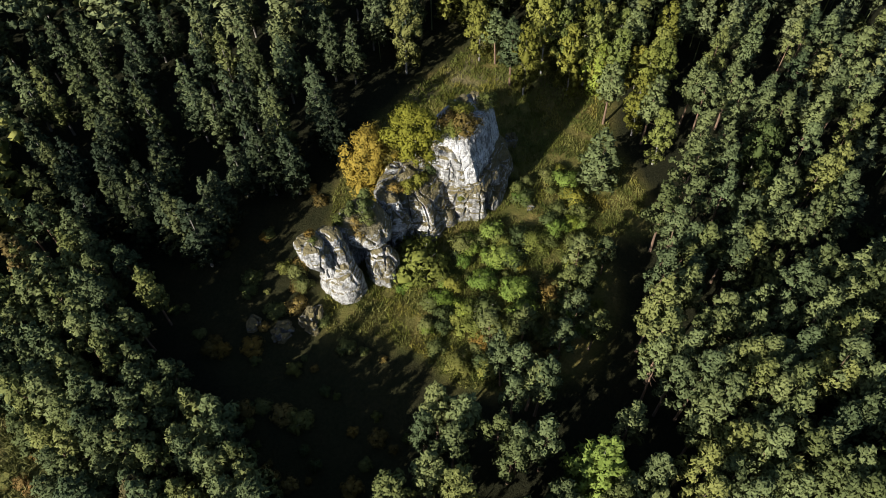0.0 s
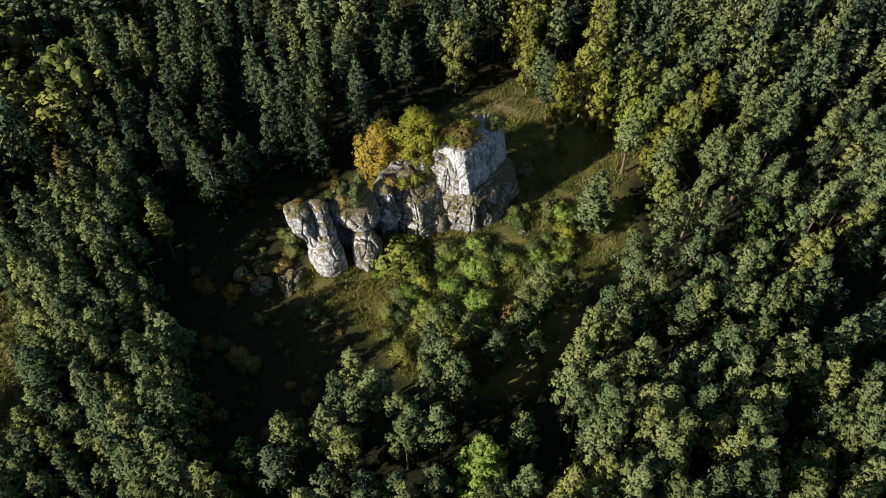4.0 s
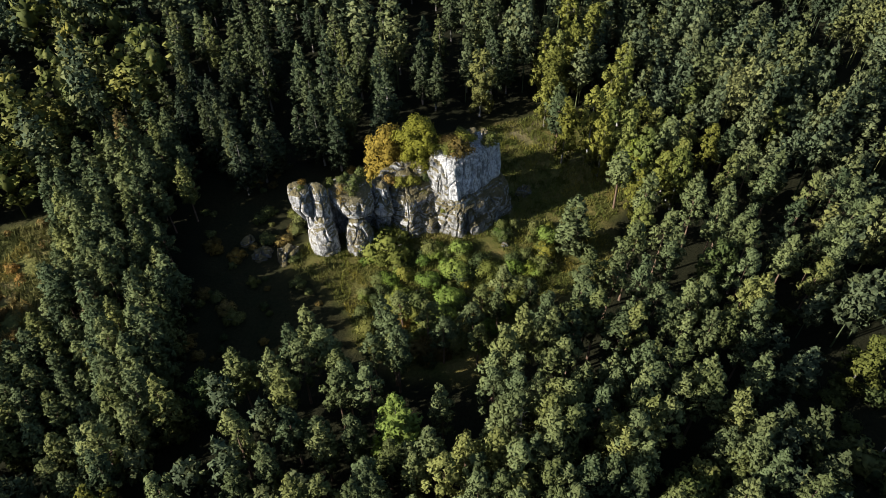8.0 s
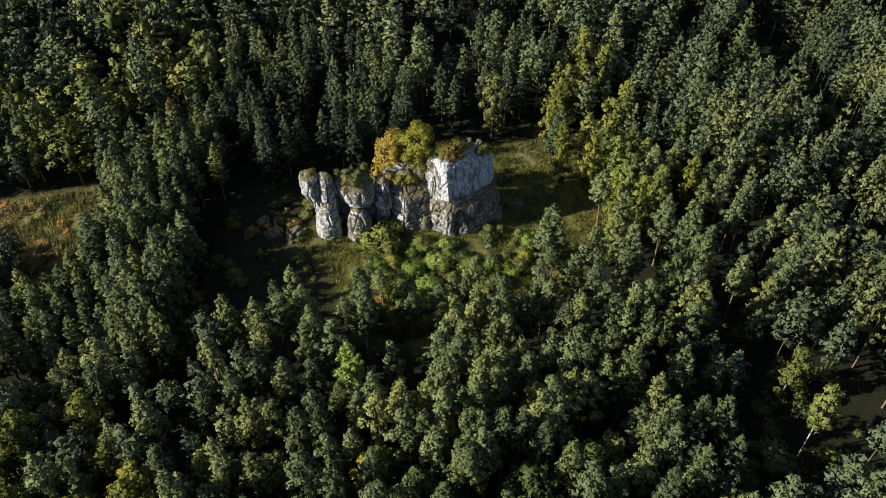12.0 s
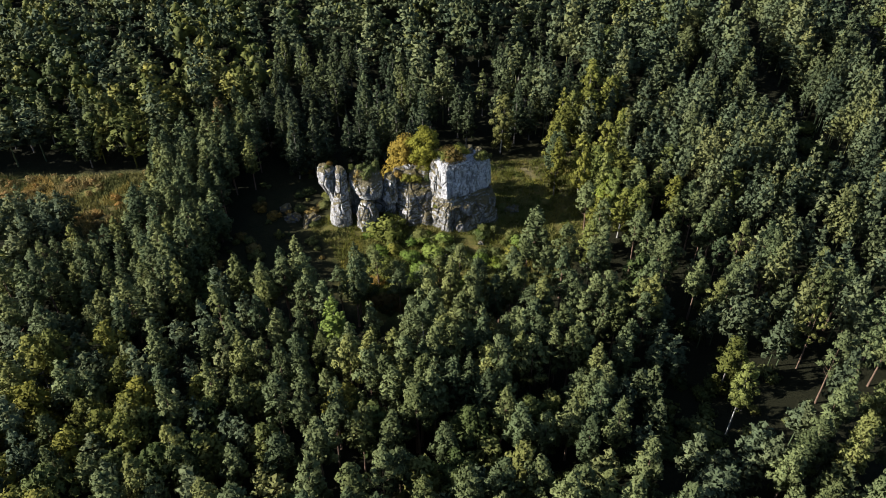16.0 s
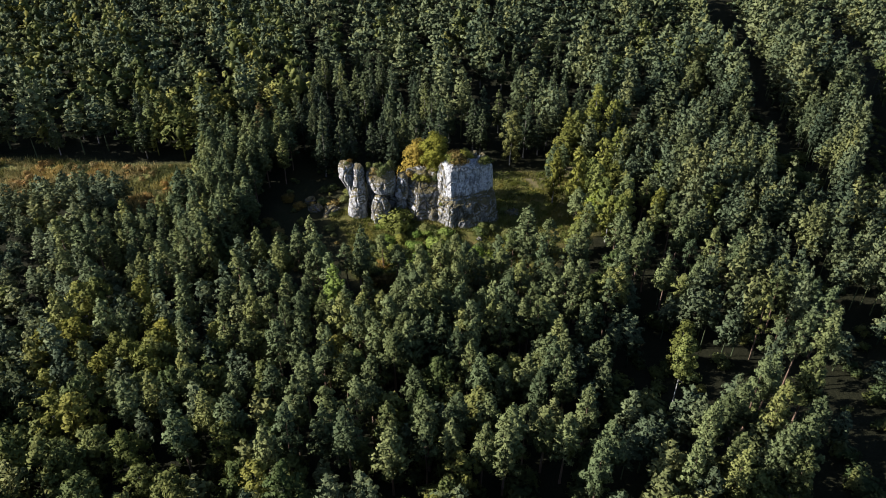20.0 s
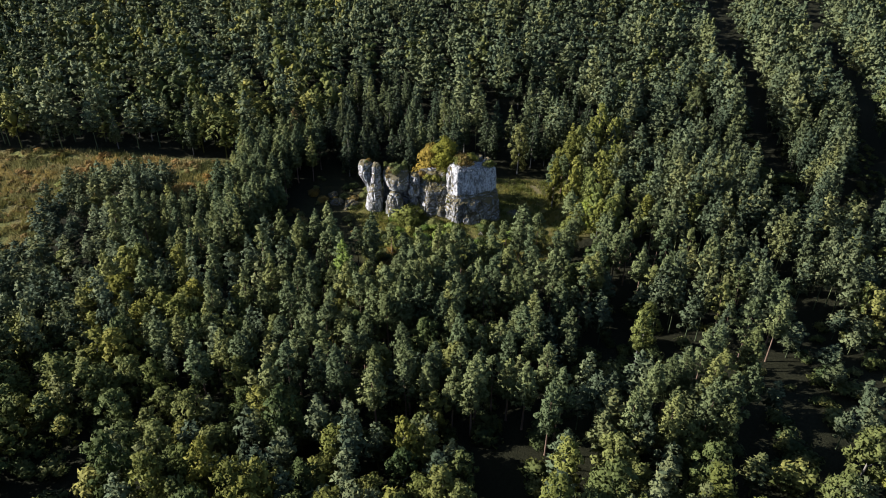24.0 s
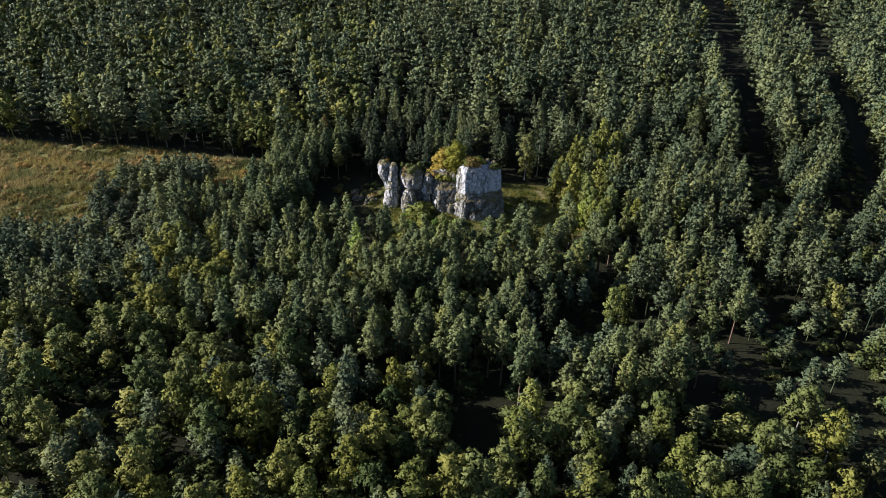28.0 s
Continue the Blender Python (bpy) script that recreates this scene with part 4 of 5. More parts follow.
GOLD_FRONT = [
    (-57.2, -25.8, 11.4), (-54.3, -25.9, 12.0), (-47.7, -24.8, 10.6), (-44.6, -33.4, 12.1), (-42.1, -36.8, 11.4), (-55.5, -34.5, 10.8), (-59.5, -34.4, 10.5), (-48.6, -39.2, 11.0),
    (-46.2, -42.3, 11.7), (-43.5, -39.2, 10.7), (-43.5, -44.7, 11.7), (-49.9, -43.7, 10.9), (-56.8, -45.9, 10.1), (-53.4, -52.8, 11.1), (-50.5, -54.1, 11.7), (-34.9, -36.6, 9.5),
    (-30.8, -62.4, 10.7), (34.3, -50.3, 10.5), (-27.0, -69.1, 10.1), (-16.8, -88.0, 10.9), (-16.4, -77.1, 9.6), (-9.1, -90.2, 12.1), (-20.9, -95.8, 11.6), (-4.0, -98.4, 12.4),
    (20.0, -93.3, 12.1), (32.7, -94.1, 11.8)]

YOUNG_LABEL = "younger Scots pine with a blunt pointed crown"
PINE_LABEL = "tall Scots pine with a clumped blue-green crown"


def west_limit(x, y):
    """The stand west of the glade rises away from its edge."""
    # heights follow the sun's slope, so its light still reaches the rock
    behind = y + 0.141 * x
    return max(5.0, 0.508 * ((-12.5 if y > 4 else -7.0) - x)) + max(0.0, min(9.0, 2.2 * (behind - 9.5)))


for stand in (PINES_WEST, PINES_SOUTHWEST, PINES_SOUTH, PINES_MEADOW, PINES_EAST, PINES_NORTHEAST, PINES_SOUTHEAST, PINES_FAR_SOUTHEAST,
              PINES_FRONT, PINES_FRONT_B, PINES_FRONT_C, PINES_FRONT_D):
    for x, y, h in stand:
        if cleared(x, y) or (x > 30 and y < -30 and noise.noise(Vector((x * 0.13, y * 0.13, 21))) > 0.16):
            continue
        young = random.random() < (0.75 if y < -52 or x < -20 else 0.35)
        if x < -16 and y > -6:
            h = min(h, west_limit(x, y))
        plant(random.choice(YOUNG if young else PINES), x, y, h, YOUNG_LABEL if young else PINE_LABEL, group="pines round the glade", wide=random.uniform(0.85, 1.12))
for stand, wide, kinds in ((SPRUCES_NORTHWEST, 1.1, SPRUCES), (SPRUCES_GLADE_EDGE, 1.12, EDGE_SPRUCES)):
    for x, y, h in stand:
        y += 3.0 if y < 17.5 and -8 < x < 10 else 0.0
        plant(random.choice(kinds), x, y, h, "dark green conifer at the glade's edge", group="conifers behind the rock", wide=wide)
# the close-grown stand west of the glade
WEST = [(-62, 0), (-50, 4), (-45, 16), (-45, 28), (-36, 34), (-26, 28), (-31, 16), (-33, 8), (-31, 0), (-36, -6), (-38, -18), (-50, -20)]
tries = 0
while tries < 2600:
    tries += 1
    x, y = random.uniform(-62, -23), random.uniform(-21, 31)
    if inside(WEST, x, y) and not inside(FIELD, x, y) and all((x - a) ** 2 + (y - b) ** 2 > 4.6 for a, b in PLANTED):
        h = min(random.uniform(10.5, 13.5) if x > -43 else random.uniform(7, 9.5), west_limit(x, y) * random.uniform(0.9, 1.0))
        plant(random.choice(BUSHY), x, y, h, "bushy pine with branches down to the ground", group="pines round the glade", wide=1.1)
for i, (x, y, h) in enumerate(BIRCHES_EAST):
    if i in (4, 5, 7, 9, 11, 12, 13, 20):
        plant(random.choice(BIRCHES), x, y, h, "yellow-green birch turning in autumn", group="birches by the glade")
    elif i % 3 == 0:
        plant(random.choice(GOLDEN), x, y, h, "yellow-green broadleaf tree turning in autumn", group="yellowing trees in the wood", wide=0.85)
    else:
        plant(random.choice(YOUNG), x, y, h, YOUNG_LABEL, group="pines round the glade", wide=1.2)

brown_tree = proto("conifer", young_puffs, 11, 2.0, GREY_BARK, BROWN, 505, per=44, size=0.27, kind="blade")
for x, y, h in LEAVES_FRONT + LEAVES_FRONT_B:
    if cleared(x, y):
        continue
    if random.random() < 0.62:
        plant(random.choice(LEAFY), x, y, h, "green broadleaf tree with a full rounded crown", group="broadleaf trees in the wood", wide=random.uniform(0.85, 1.2))
    else:
        plant(random.choice(GOLDEN), x, y, h, "yellow-green broadleaf tree turning in autumn", group="yellowing trees in the wood", wide=random.uniform(0.85, 1.2))
for x, y, h in GOLD_FRONT:
    plant(random.choice(GOLDEN), x, y, h, "yellow-green broadleaf tree turning in autumn", group="yellowing trees in the wood", wide=random.uniform(0.95, 1.25))

for x, y, h in ((-39.5, 8.0, 10.0), (-42.0, 3.5, 10.5), (-30.5, 33.5, 12.0)):
    plant(brown_tree, x, y, h, "brownish conifer losing its needles")

# single trees that stand out
pale_birch = proto("birch_tree", oval_puffs, 12, 2.5, BIRCH_BARK, PALE_BIRCH, 506, per=95, size=0.22, kind="blade", n=40, low=0.12)
plant(pale_birch, 24.2, 19.3, 13.4, "pale yellow-green birch standing alone at the glade's edge")
larch = proto("larch_tree", cone_puffs, 15, 2.8, GREY_BARK, LARCH, 501, per=60, size=0.24, kind="blade", low=0.1)
plant(larch, -16.6, -32.0, 15.9, "bright yellow-green larch among dark pines", wide=1.25)
gold_birch = proto("birch_tree", oval_puffs, 18, 2.4, BIRCH_BARK, BIRCH, 502, per=90, size=0.24, kind="blade", n=30, low=0.45)
plant(gold_birch, 30.2, -58.4, 13.5, "tall golden birch in a dark hollow", wide=0.8)
lime_tree = proto("broadleaf_tree", oval_puffs, 7.5, 3.0, GREY_BARK, LIME, 503, per=90, size=0.24, kind="blade", n=34, low=0.08)
plant(lime_tree, 36.5, -6.0, 7.5, "bright green broadleaf tree in full leaf")
plant(BUSHY[2], 19.6, -14.4, 11.2, "bushy young pine standing in lit grass", wide=1.45)
poplar = proto("poplar_tree", cone_puffs, 11.5, 2.2, BIRCH_BARK, GOLD, 504, per=56, size=0.24, kind="blade", low=0.1)
plant(poplar, 43.2, 5.6, 15.0, "tall yellow-green poplar with a pointed crown")
plant(poplar, 41.0, 18.0, 15.2, "tall yellow-green poplar with a pointed crown", wide=1.1)
plant(poplar, 37.3, 20.2, 13.0, "tall yellow-green poplar with a pointed crown", wide=1.1)

for x, y, h in ((78.0, 44.0, 15.0), (80.5, 47.5, 13.5), (75.5, 40.5, 13.0)):
    plant(pale_birch, x, y, h, "pale yellow-green birch beside the forest road", group="birches by the glade", wide=1.1)

YELLOW_EAST = [(45.7, 25.9, 15.0), (48.0, 21.7, 13.0), (41.8, 16.8, 13.0), (46.7, 11.3, 12.0), (41.4, 6.8, 12.0), (40.9, -1.0, 11.0), (42.4, -5.6, 10.0), (36.1, -6.0, 7.5), (39.3, -10.6, 8.0), (38.7, 17.9, 13.0), (36.3, 15.2, 12.0)]
for i, (x, y, h) in enumerate(YELLOW_EAST):
    plant(GOLDEN[i % 5] if i % 3 else BIRCHES[i % 4], x, y, h, "yellow-green tree turning at the glade's east edge", group="yellowing trees in the wood", wide=1.05)


# ---- the rest of the wood, past counting ----
def far_arrays(shape, h, R, seed, per, size, kind, core=0.6, **kw):
    rng = np.random.default_rng(seed)
    return crown_arrays(shape(h, R, rng, **kw), per, size, kind, rng, core=core, own=0.34, jitter=0.1)


FAR = {
    "pine": [far_arrays(young_puffs, 13, 1.8 + 0.17 * (i % 3), 600 + i, 22, 0.35, "blade", gap=1.15, low=0.36) for i in range(8)],
    "spruce": [far_arrays(cone_puffs, 12, 1.85, 620 + i, 22, 0.35, "blade", gap=1.2, low=0.14) for i in range(5)],
    "leaf": [far_arrays(oval_puffs, 11, 2.5, 640 + i, 26, 0.35, "blade", n=26, low=0.25) for i in range(6)],
}
FARTHEST = {
    "pine": [far_arrays(young_puffs, 12, 1.9 + 0.15 * (i % 3), 660 + i, 12, 0.42, "blade", 0.85, gap=1.6, low=0.36) for i in range(8)],
    "spruce": [far_arrays(cone_puffs, 12, 1.9, 680 + i, 12, 0.42, "blade", 0.85, gap=1.6, low=0.28) for i in range(5)],
    "leaf": [far_arrays(oval_puffs, 11, 2.6, 700 + i, 12, 0.44, "blade", 0.85, n=17, low=0.2) for i in range(6)],
}
FAR_TRUNK = tube_arrays([(0, 0, -0.5), (0, 0, 4.5)], [0.13, 0.07], 4)
FAR_TRUNK = (*FAR_TRUNK, FAR_TRUNK[0] * (6, 6, 0))


def open_ground(x, y):
    if inside(GLADE, x, y) or inside(FIELD, x, y) or inside(HOLLOW, x, y) or (inside(SURVEYED, x, y) and y > -30) or inside(WEST, x, y) or inside(GAP, x, y) or inside(SHADE_GAP, x, y) or inside(CLEARING, x, y):
        return True
    if any(edge_distance(g, x, y, False) < 4.2 for g in GULLIES) or edge_distance(ROAD, x, y, False) < 7.2 or edge_distance(RIDE, x, y, False) < 6.6 or edge_distance(CORRIDOR, x, y, False) < 2.6:
        return True
    return False


def wood_kind(x, y):
    patch = noise.noise(Vector((x * 0.03, y * 0.03, 5)))
    leafy = 0.04 + 0.22 * patch
    if y < -38 and x < 8:
        leafy = 0.35 + 0.5 * patch + 0.25 * min(1, max(0, (-y - 45) / 25))
    if y > 20 and x < -25:
        leafy = 0.35 + 0.4 * patch
    if random.random() < leafy:
        return "leaf"
    if y > 15 and random.random() < 0.55:
        return "spruce"
    return "pine"


def stature(x, y):
    """How tall the wood grows: low in the young stand by the field and between the broadleaf trees."""
    if x < -43 and -30 < y < 26:
        return 0.62
    if inside(SPARSE, x, y):
        return 0.55
    return 0.72 if y < -62 else 0.95 if y < -27 else 1.0


def build_woods():
    spots = {"pine": [], "spruce": [], "leaf": []}
    step = 3.3
    y = -114.0
    while y < 246:
        st = step * (1.0 if y < 25 else 1.52)
        reach = 0.583 * ((y + 165.4) * 0.85 + 44) + 9
        # 16 m of unseen trees added to the west, to shade the ground
        x = -reach - 16
        while x < reach + 3:
            px, py = x + random.uniform(-0.42, 0.42) * st, y + random.uniform(-0.42, 0.42) * st
            x += st
            if open_ground(px, py) or (px > 30 and py < -30 and noise.noise(Vector((px * 0.13, py * 0.13, 21))) > 0.12) or random.random() < 0.02 + 0.8 * max(0.0, noise.noise(Vector((px * 0.055, py * 0.055, 11))) - 0.08) or any((px - a) ** 2 + (py - b) ** 2 < 5.2 for a, b in PLANTED):
                continue
            if py < -55 and random.random() < (0.78 if inside(SPARSE, px, py) else 0.3 if px < -40 and py < -66 else 0.15):
                continue
            spots[wood_kind(px, py)].append((px, py))
        y += st
    # close rows along the east and west sides of the road and the ride
    # the west rows are extra trees, put in to shade both lanes
    for line, side in ((ROAD, 5.8), (RIDE, 6.6), (ROAD, -7.4), (RIDE, -6.8)):
        for (ax, ay), (bx, by) in zip(line, line[1:]):
            n = int(math.hypot(bx - ax, by - ay) / 2.3)
            for k in range(n):
                py = ay + (by - ay) * k / n + random.uniform(-0.5, 0.5)
                if py < 110:
                    spots["pine"].append((ax + (bx - ax) * k / n - side - random.uniform(0, 3.6) * (1 if side > 0 else -1), py))
    return spots


SPOTS = build_woods()
NEAR = {"pine": (YOUNG, YOUNG_LABEL, "pines round the glade"), "spruce": (SPRUCES, "narrow dark green conifer in dense wood", "conifers behind the rock"),
        "leaf": (LEAFY, "yellowing broadleaf tree with a rounded crown", "broadleaf trees in the wood")}
TALL = {"pine": 13.5, "spruce": 12.5, "leaf": 11.0}
ROOM = {"pine": 30, "spruce": 90, "leaf": 70}
for kind, mat, label in (("pine", PINE_FAR, "dense wood of Scots pines"), ("spruce", SPRUCE_FAR, "dense wood of dark conifers"), ("leaf", LEAF_FAR, "yellowing broadleaf trees in dense wood")):
    order = sorted(SPOTS[kind], key=lambda p: math.hypot(p[0] - 0, p[1] + 35))
    protos, near_label, group = NEAR[kind]
    for x, y in order[:ROOM[kind]]:
        plant(random.choice(protos), x, y, TALL[kind] * random.uniform(0.75, 1.15) * stature(x, y), near_label, group=group)
    Vs, Fs, Ns, base = [], [], [], 0
    for x, y in order[ROOM[kind]:]:
        shape = random.choice((FAR if y < 45 else FARTHEST)[kind])
        big = 1.0 if y < 25 else 1.36
        a, s, w = random.uniform(0, math.tau), random.uniform(0.68, 1.2) * TALL[kind] / 12.5 * big * stature(x, y) * (1 + 0.3 * noise.noise(Vector((x * 0.05, y * 0.05, 31)))), random.uniform(0.8, 1.2) * big * (1.0 if y < 25 else 1.08)
        c, n_ = math.cos(a) * w, math.sin(a) * w
        z = ground_height(x, y)
        for v, f, m in (shape, FAR_TRUNK) if y < 45 else (shape,):
            q = np.stack([v[:, 0] * c - v[:, 1] * n_ + x, v[:, 0] * n_ + v[:, 1] * c + y, v[:, 2] * s + z], 1)
            Vs.append(q), Fs.append(f + base)
            Ns.append(np.stack([m[:, 0] * c - m[:, 1] * n_, m[:, 0] * n_ + m[:, 1] * c, m[:, 2]], 1))
            base += len(q)
    me = mesh_of("wood", np.concatenate(Vs), np.concatenate(Fs), mat, normals=np.concatenate(Ns))
    tagged(new("far_wood", me), label, "wood", kind="stuff")
    print(kind, len(order), "triangles", len(me.polygons))


# ---- shrubs, bushes and grass ----
def bush_puffs(h, R, rng, n=10):
    out = [((0, 0, h * 0.7), (R * 0.55, R * 0.55, h * 0.3))]
    for i in range(n):
        a, q = i * 2.4 + rng.uniform(-0.5, 0.5), R * rng.uniform(0.25, 0.75)
        z = h * rng.uniform(0.2, 0.75) * (1.1 - 0.45 * q / R)
        s = R * rng.uniform(0.3, 0.48)
        out.append(((q * math.cos(a), q * math.sin(a), z), (s, s, s * 0.8 * h / R)))
    return out


def bush_proto(name, h, R, leaf_mat, seed, per=150, size=0.115, n=12):
    rng = np.random.default_rng(seed)
    stems = []
    for i in range(4):
        a = i * 1.7 + rng.uniform(0, 0.6)
        stems.append(tube_arrays([(0, 0, -0.3), (0.2 * R * math.cos(a), 0.2 * R * math.sin(a), h * 0.35), (0.5 * R * math.cos(a), 0.5 * R * math.sin(a), h * 0.7)], [0.06, 0.045, 0.015], 4))
    tv, tf = join(stems)
    cv, cf, cn = crown_arrays(bush_puffs(h, R, rng, n), per, size, "blade", rng)
    return name, mesh_of("stems", tv, tf, GREY_BARK, True), mesh_of("foliage", cv, cf, leaf_mat, normals=cn), h


def plant_bush(p, x, y, z, height, label, wide=1.0, group=""):
    name, stems, leaves, h = p
    s = height / h
    ob = tagged(new(name), label, "bush", group)
    w = s * wide
    ob.matrix_basis = Matrix.LocRotScale((x, y, ground_height(x, y) if z is None else z), Euler((0, 0, random.uniform(0, math.tau))), (w, w, s))
    part("stems", stems, ob)
    part("foliage", leaves, ob)
    return ob


RUST = foliage("rusty_leaves", (0.100, 0.070, 0.020), (0.190, 0.132, 0.036), (0.280, 0.195, 0.058), 0.25)
orange_tree = proto("maple_tree", oval_puffs, 9.5, 3.0, GREY_BARK, OCHRE, 520, per=170, size=0.15, kind="blade", n=52, low=0.2)
ob = plant(orange_tree, 2.2, 8.6, 12.8, "orange autumn maple growing against the rock", turn=0.0, wide=1.02)
green_tree = proto("maple_tree", oval_puffs, 7.5, 2.7, GREY_BARK, MAPLE, 521, per=170, size=0.15, kind="blade", n=52, low=0.12)
ob = plant(green_tree, 4.9, 3.6, 8.2, "olive-green autumn maple on top of the rock", turn=0.0, wide=1.15)
ob.location.z = 8.4
rust = [bush_proto("shrub", 1.6, 1.5, RUST, 530 + i) for i in range(3)]
olive = [bush_proto("shrub", 1.6, 1.5, SHRUB, 540 + i) for i in range(4)]
golden = [bush_proto("shrub", 1.6, 1.5, GOLD, 550 + i) for i in range(3)]
lime = [bush_proto("shrub", 1.6, 1.4, LIME, 560 + i) for i in range(2)]
needle_mini = proto("young_conifer", cone_puffs, 2.0, 0.55, GREY_BARK, SHRUB, 565, per=110, size=0.12, kind="blade", low=0.05, gap=0.3, r=0.04, limbs=3)

for p, x, y, z, h, w, lab in (
        (rust[0], 9.0, -0.4, 12.7, 2.4, 1.0, "rust-coloured shrub on the tower's top"),
        (golden[0], 7.7, 0.4, 12.7, 1.8, 0.9, "golden shrub on the tower's top"),
        (golden[1], 10.2, 0.4, 12.8, 1.9, 1.0, "golden shrub on the tower's top"),
        (rust[2], 8.2, 1.2, 13.2, 1.6, 1.0, "rust-coloured shrub on the tower's top"),
        (olive[0], 14.4, -0.4, 12.1, 1.6, 0.9, "dark green shrub on the tower's top"),
        (olive[1], 13.3, -0.7, 12.2, 1.2, 0.9, "dark green shrub on the tower's top"),
        (olive[2], 10.6, 2.0, 13.2, 1.2, 0.9, "dark green shrub on the tower's top"),
        (rust[0], -7.4, 3.6, 9.2, 1.3, 0.9, "rusty shrub on the rounded block"),
        (olive[1], -6.2, 2.6, 9.2, 1.3, 0.9, "olive shrub on the rounded block"),
        (olive[2], -5.2, 3.8, 9.4, 1.5, 0.9, "olive shrub on the rounded block"),
        (rust[2], -7.9, 2.6, 8.4, 0.9, 0.9, "rusty shrub on the rounded block"),
        (olive[3], -6.8, 4.8, 9.4, 1.5, 0.8, "olive shrub on the rounded block"),
        (golden[1], 1.0, 2.2, 7.8, 1.4, 1.0, "golden shrub on a rock ledge"),
        (golden[2], 2.6, 1.8, 7.6, 1.6, 1.0, "golden shrub on a rock ledge"),
        (rust[1], -0.4, 3.0, 8.2, 1.3, 1.0, "rusty shrub on a rock ledge"),
        (golden[0], 3.6, 0.6, 6.2, 1.0, 0.8, "golden shrub on a rock ledge"),
        (olive[0], 4.6, 1.6, 7.6, 1.3, 1.0, "olive shrub on a rock ledge"),
        (lime[0], 5.7, -1.3, 4.2, 1.6, 0.55, "bright green shrub in a rock cleft"),
        (golden[1], 5.2, -2.6, 4.4, 0.8, 0.9, "dry golden shrub on a rock ledge"),
        (rust[2], 3.4, -0.6, 3.9, 0.8, 1.2, "rusty shrub on a mossy ledge"),
        (olive[3], -12.6, 5.0, 10.8, 0.7, 1.0, "olive shrub on the pillar's top"),
        (rust[1], -12.0, 6.0, 10.8, 0.8, 0.9, "rusty shrub on the pillar's top"),
        (golden[0], -3.4, -2.2, 0.2, 3.4, 1.25, "rounded yellow-green bush at the rock's foot"),
        (golden[2], -5.0, -3.4, 0.2, 1.8, 1.0, "yellow-green bush at the rock's foot"),
        (lime[1], -6.2, -2.6, 0.0, 1.2, 1.1, "bright green bush at the rock's foot"),
        (lime[0], -7.4, -2.2, 0.0, 0.9, 1.1, "bright green bush at the rock's foot")):
    plant_bush(p, x, y, z, h, lab, w)
for x, y, z, h in ((-8.3, 5.0, 9.2, 1.7), (-4.0, 4.6, 9.3, 2.2), (-6.0, 5.2, 9.4, 1.3)):
    ob = plant(needle_mini, x, y, h, "small green young conifer on the rounded block", wide=1.1)
    ob.location.z = z

# shrubs of the sunny slope before the rock
SLOPE = [(-4, -4), (4, -5), (16, -6.5), (20, -9), (17, -15), (9, -20), (2, -24), (-8, -21), (-13, -15), (-11, -7)]
count = 0
while count < 120:
    x, y = random.uniform(-12, 21), random.uniform(-25, -3)
    if not inside(SLOPE, x, y):
        continue
    count += 1
    u = random.random()
    p, lab = ((random.choice(olive), "olive shrub on the grassy slope") if u < 0.48 else (random.choice(golden), "yellow-green shrub on the grassy slope") if u < 0.66
              else (random.choice(rust), "rusty shrub on the grassy slope") if u < 0.69 else (random.choice(lime), "bright green shrub on the grassy slope"))
    plant_bush(p, x, y, None, random.uniform(0.5, 1.7) * (1.0 if y > -9 else 1.25), lab, random.uniform(0.8, 1.4), "shrubs on the slope")
# low growth in the shaded glade
count = 0
while count < 70:
    x, y = random.uniform(-34, 0), random.uniform(-14, 22)
    if not inside(GLADE, x, y) or inside(LAWN, x, y) or edge_distance([(-12, 4), (0, 3)], x, y, False) < 4:
        continue
    count += 1
    plant_bush(random.choice(olive + rust), x, y, None, random.uniform(0.4, 1.3), "low shrub in the shaded glade", random.uniform(0.9, 1.5), "shrubs in the shade")

# undergrowth in the dark openings of the wood, and bracken in the dry field
def thicket(name, spots, mat, label, seed):
    rng = np.random.default_rng(seed)
    shapes = [crown_arrays(bush_puffs(1.6, 1.5, rng, 8), 52, 0.18, "blade", rng) for i in range(4)]
    Vs, Fs, Ns, base = [], [], [], 0
    for i, (x, y, h, w) in enumerate(spots):
        v, f, n_ = shapes[i % 4]
        s = h / 1.6
        Vs.append(v * (s * w, s * w, s) + (x, y, ground_height(x, y))), Fs.append(f + base), Ns.append(n_)
        base += len(v)
    me = mesh_of(name, np.concatenate(Vs), np.concatenate(Fs), mat, normals=np.concatenate(Ns))
    tagged(new(name, me), label, "undergrowth", kind="stuff")


UNDERGROWTH = foliage("undergrowth_leaves", (0.040, 0.056, 0.020), (0.080, 0.098, 0.032), (0.140, 0.145, 0.048), 0.25, 3.0)
HEATHER = foliage("bracken_leaves", (0.080, 0.072, 0.024), (0.165, 0.120, 0.042), (0.30, 0.185, 0.066), 0.3, 4.0)
spots = []
while len(spots) < 40:
    x, y = random.uniform(28, 78), random.uniform(-78, -28)
    if all((x - a) ** 2 + (y - b) ** 2 > 2.2 for a, b in PLANTED):
        spots.append((x, y, random.uniform(0.9, 2.4), random.uniform(0.8, 1.2)))
while len(spots) < 380:
    x, y = random.uniform(-76, 92), random.uniform(-112, 18)
    if inside(GAP, x, y) or inside(HOLLOW, x, y) or inside(CLEARING, x, y) or (y < -60 and random.random() < 0.3):
        spots.append((x, y, random.uniform(0.8, 2.4), random.uniform(1.0, 1.8)))
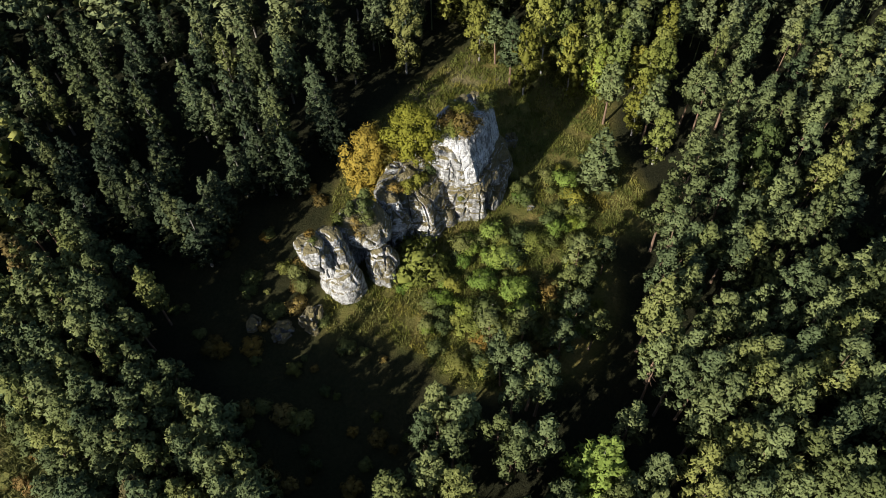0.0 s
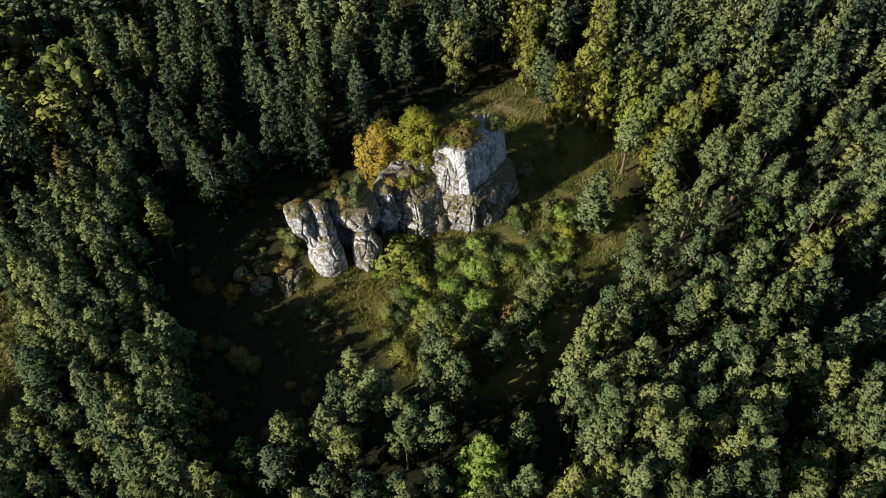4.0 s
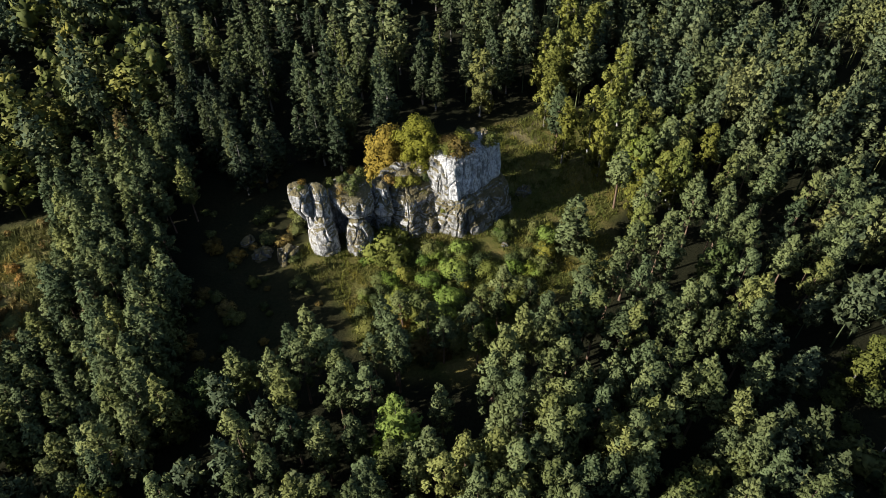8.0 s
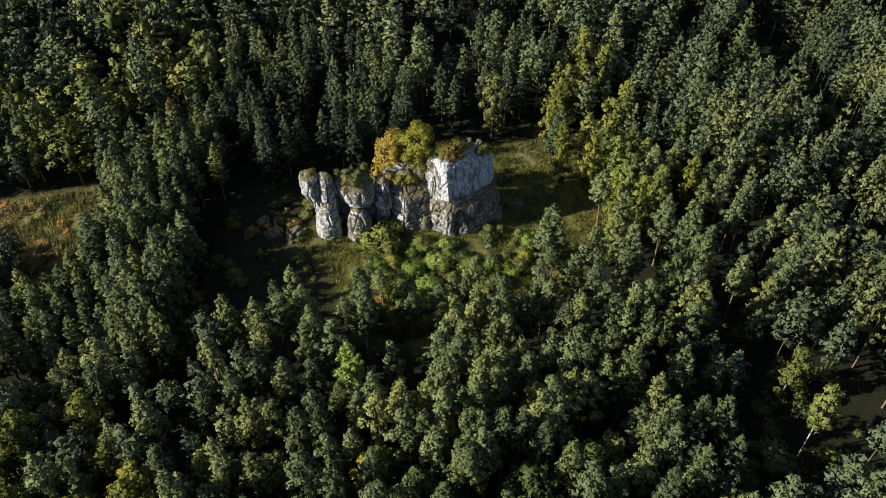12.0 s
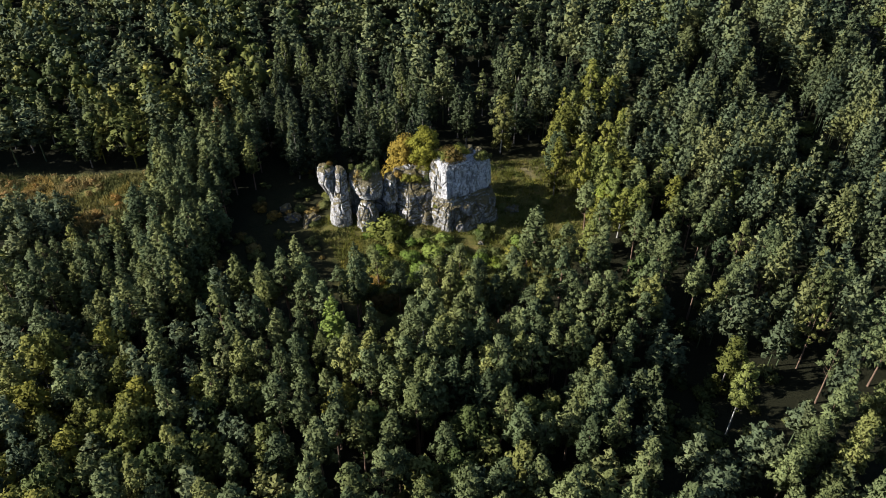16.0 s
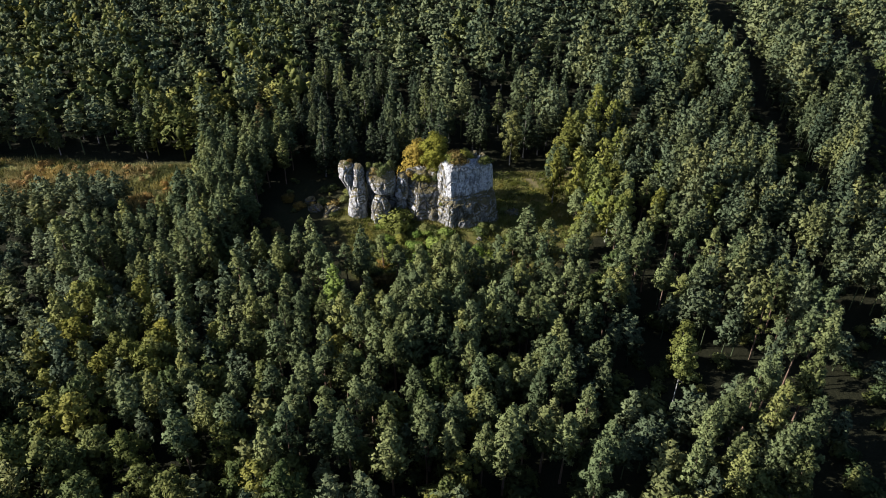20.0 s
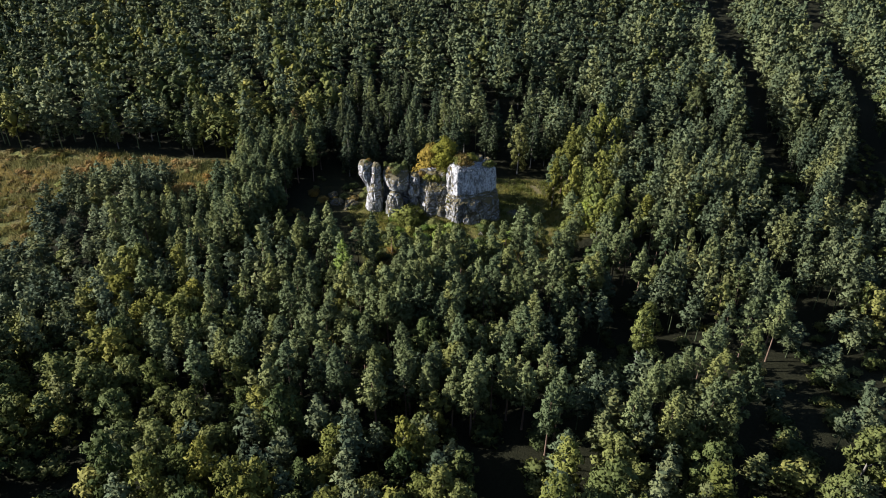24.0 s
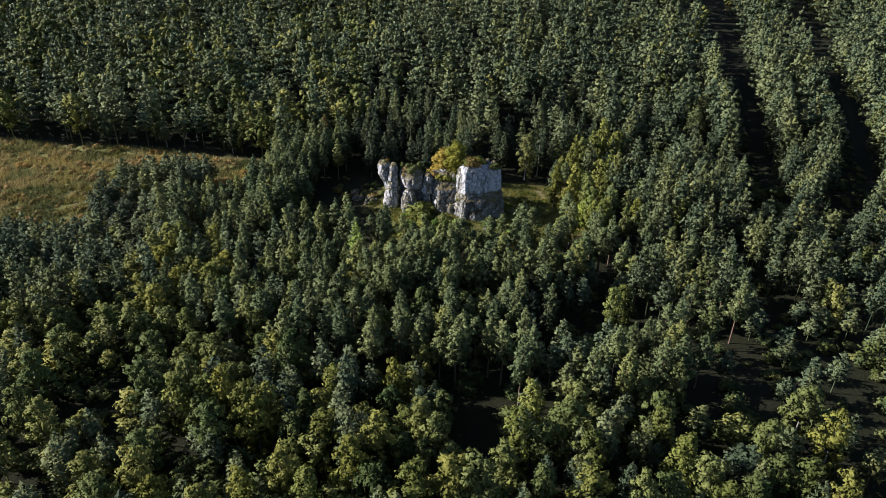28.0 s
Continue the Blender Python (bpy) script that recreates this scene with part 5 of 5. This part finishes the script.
# low bushes added along road and ride to break up the sunlit floor
for y in np.arange(-10, 92, 0.8):
    a = random.random()
    for line, r in ((ROAD, 3.6), (RIDE, 3.4)):
        i = max(k for k in range(len(line) - 1) if line[k][1] <= max(y, line[0][1]))
        u = (y - line[i][1]) / (line[i + 1][1] - line[i][1])
        x = line[i][0] + (line[i + 1][0] - line[i][0]) * u + random.uniform(-r, r)
        spots.append((x, y, random.uniform(0.4, 1.2), random.uniform(1.2, 2.0)))
thicket("undergrowth", spots, UNDERGROWTH, "dark green undergrowth in the wood's dark openings", 81)
spots = []
while len(spots) < 420:
    x, y = random.uniform(-125, -42), random.uniform(-18, 44)
    if inside(FIELD, x, y):
        spots.append((x, y, random.uniform(0.35, 0.9), random.uniform(1.3, 2.3)))
thicket("bracken", spots, HEATHER, "low bracken and heather in the dry field", 82)

# the bare dead pine
rng = np.random.default_rng(9)
dead = tagged(new("dead_tree"), "bare grey dead pine among living pines", "tree")
tv, tf = trunk_arrays(14.5, 0.15, 30, rng, 3.2, 0.35)
part("trunk", mesh_of("trunk", tv, tf, DEAD_WOOD, True), dead)
dead.location = (-5.2, -39.2, ground_height(-5.2, -39.2))


# ---- grass ----
def grass(name, n, pick, size, mat, label, seed):
    rng = np.random.default_rng(seed)
    c = []
    while len(c) < n:
        x, y = pick(rng)
        if x is not None:
            c.append((x, y, ground_height(x, y)))
    c = np.array(c)
    k = 3
    c = np.repeat(c, k, 0) + rng.normal(size=(n * k, 3)) * (0.16, 0.16, 0)
    d = rng.normal(size=(n * k, 3)) * 0.45 + (0, 0, 1.0)
    h = (size * rng.uniform(0.5, 1.4, n * k))[:, None]
    a = np.cross(d, rng.normal(size=(n * k, 3)))
    a /= np.linalg.norm(a, axis=1, keepdims=True)
    V = np.stack([c - a * h * 0.16 - (0, 0, 0.05), c + a * h * 0.16 - (0, 0, 0.05), c + d * h], 1).reshape(-1, 3)
    F = np.arange(n * k * 3).reshape(-1, 3)
    tagged(new(name, mesh_of(name, V, F, mat)), label, "grass", kind="stuff")


GRASS = foliage("grass_blades", (0.062, 0.075, 0.016), (0.135, 0.148, 0.034), (0.22, 0.20, 0.06), 0.35, 2.5)
STRAW = foliage("dry_grass", (0.100, 0.104, 0.034), (0.200, 0.180, 0.062), (0.330, 0.255, 0.105), 0.3, 6.0)


def in_lawn(rng):
    x, y = rng.uniform(-17, 42), rng.uniform(-21, 18)
    ok = inside(LAWN, x, y) and noise.noise(Vector((x * 0.35, y * 0.35, 1))) > -0.35
    return (x, y) if ok else (None, None)


def in_field(rng):
    x, y = rng.uniform(-135, -43), rng.uniform(-20, 47)
    ok = inside(FIELD, x, y) and noise.noise(Vector((x * 0.25, y * 0.25, 2))) > -0.3
    return (x, y) if ok else (None, None)


grass("meadow_grass", 26000, in_lawn, 0.36, GRASS, "green and yellowing meadow grass", 71)
grass("dry_grass", 26000, in_field, 0.6, STRAW, "dry brown grass and bracken", 72)
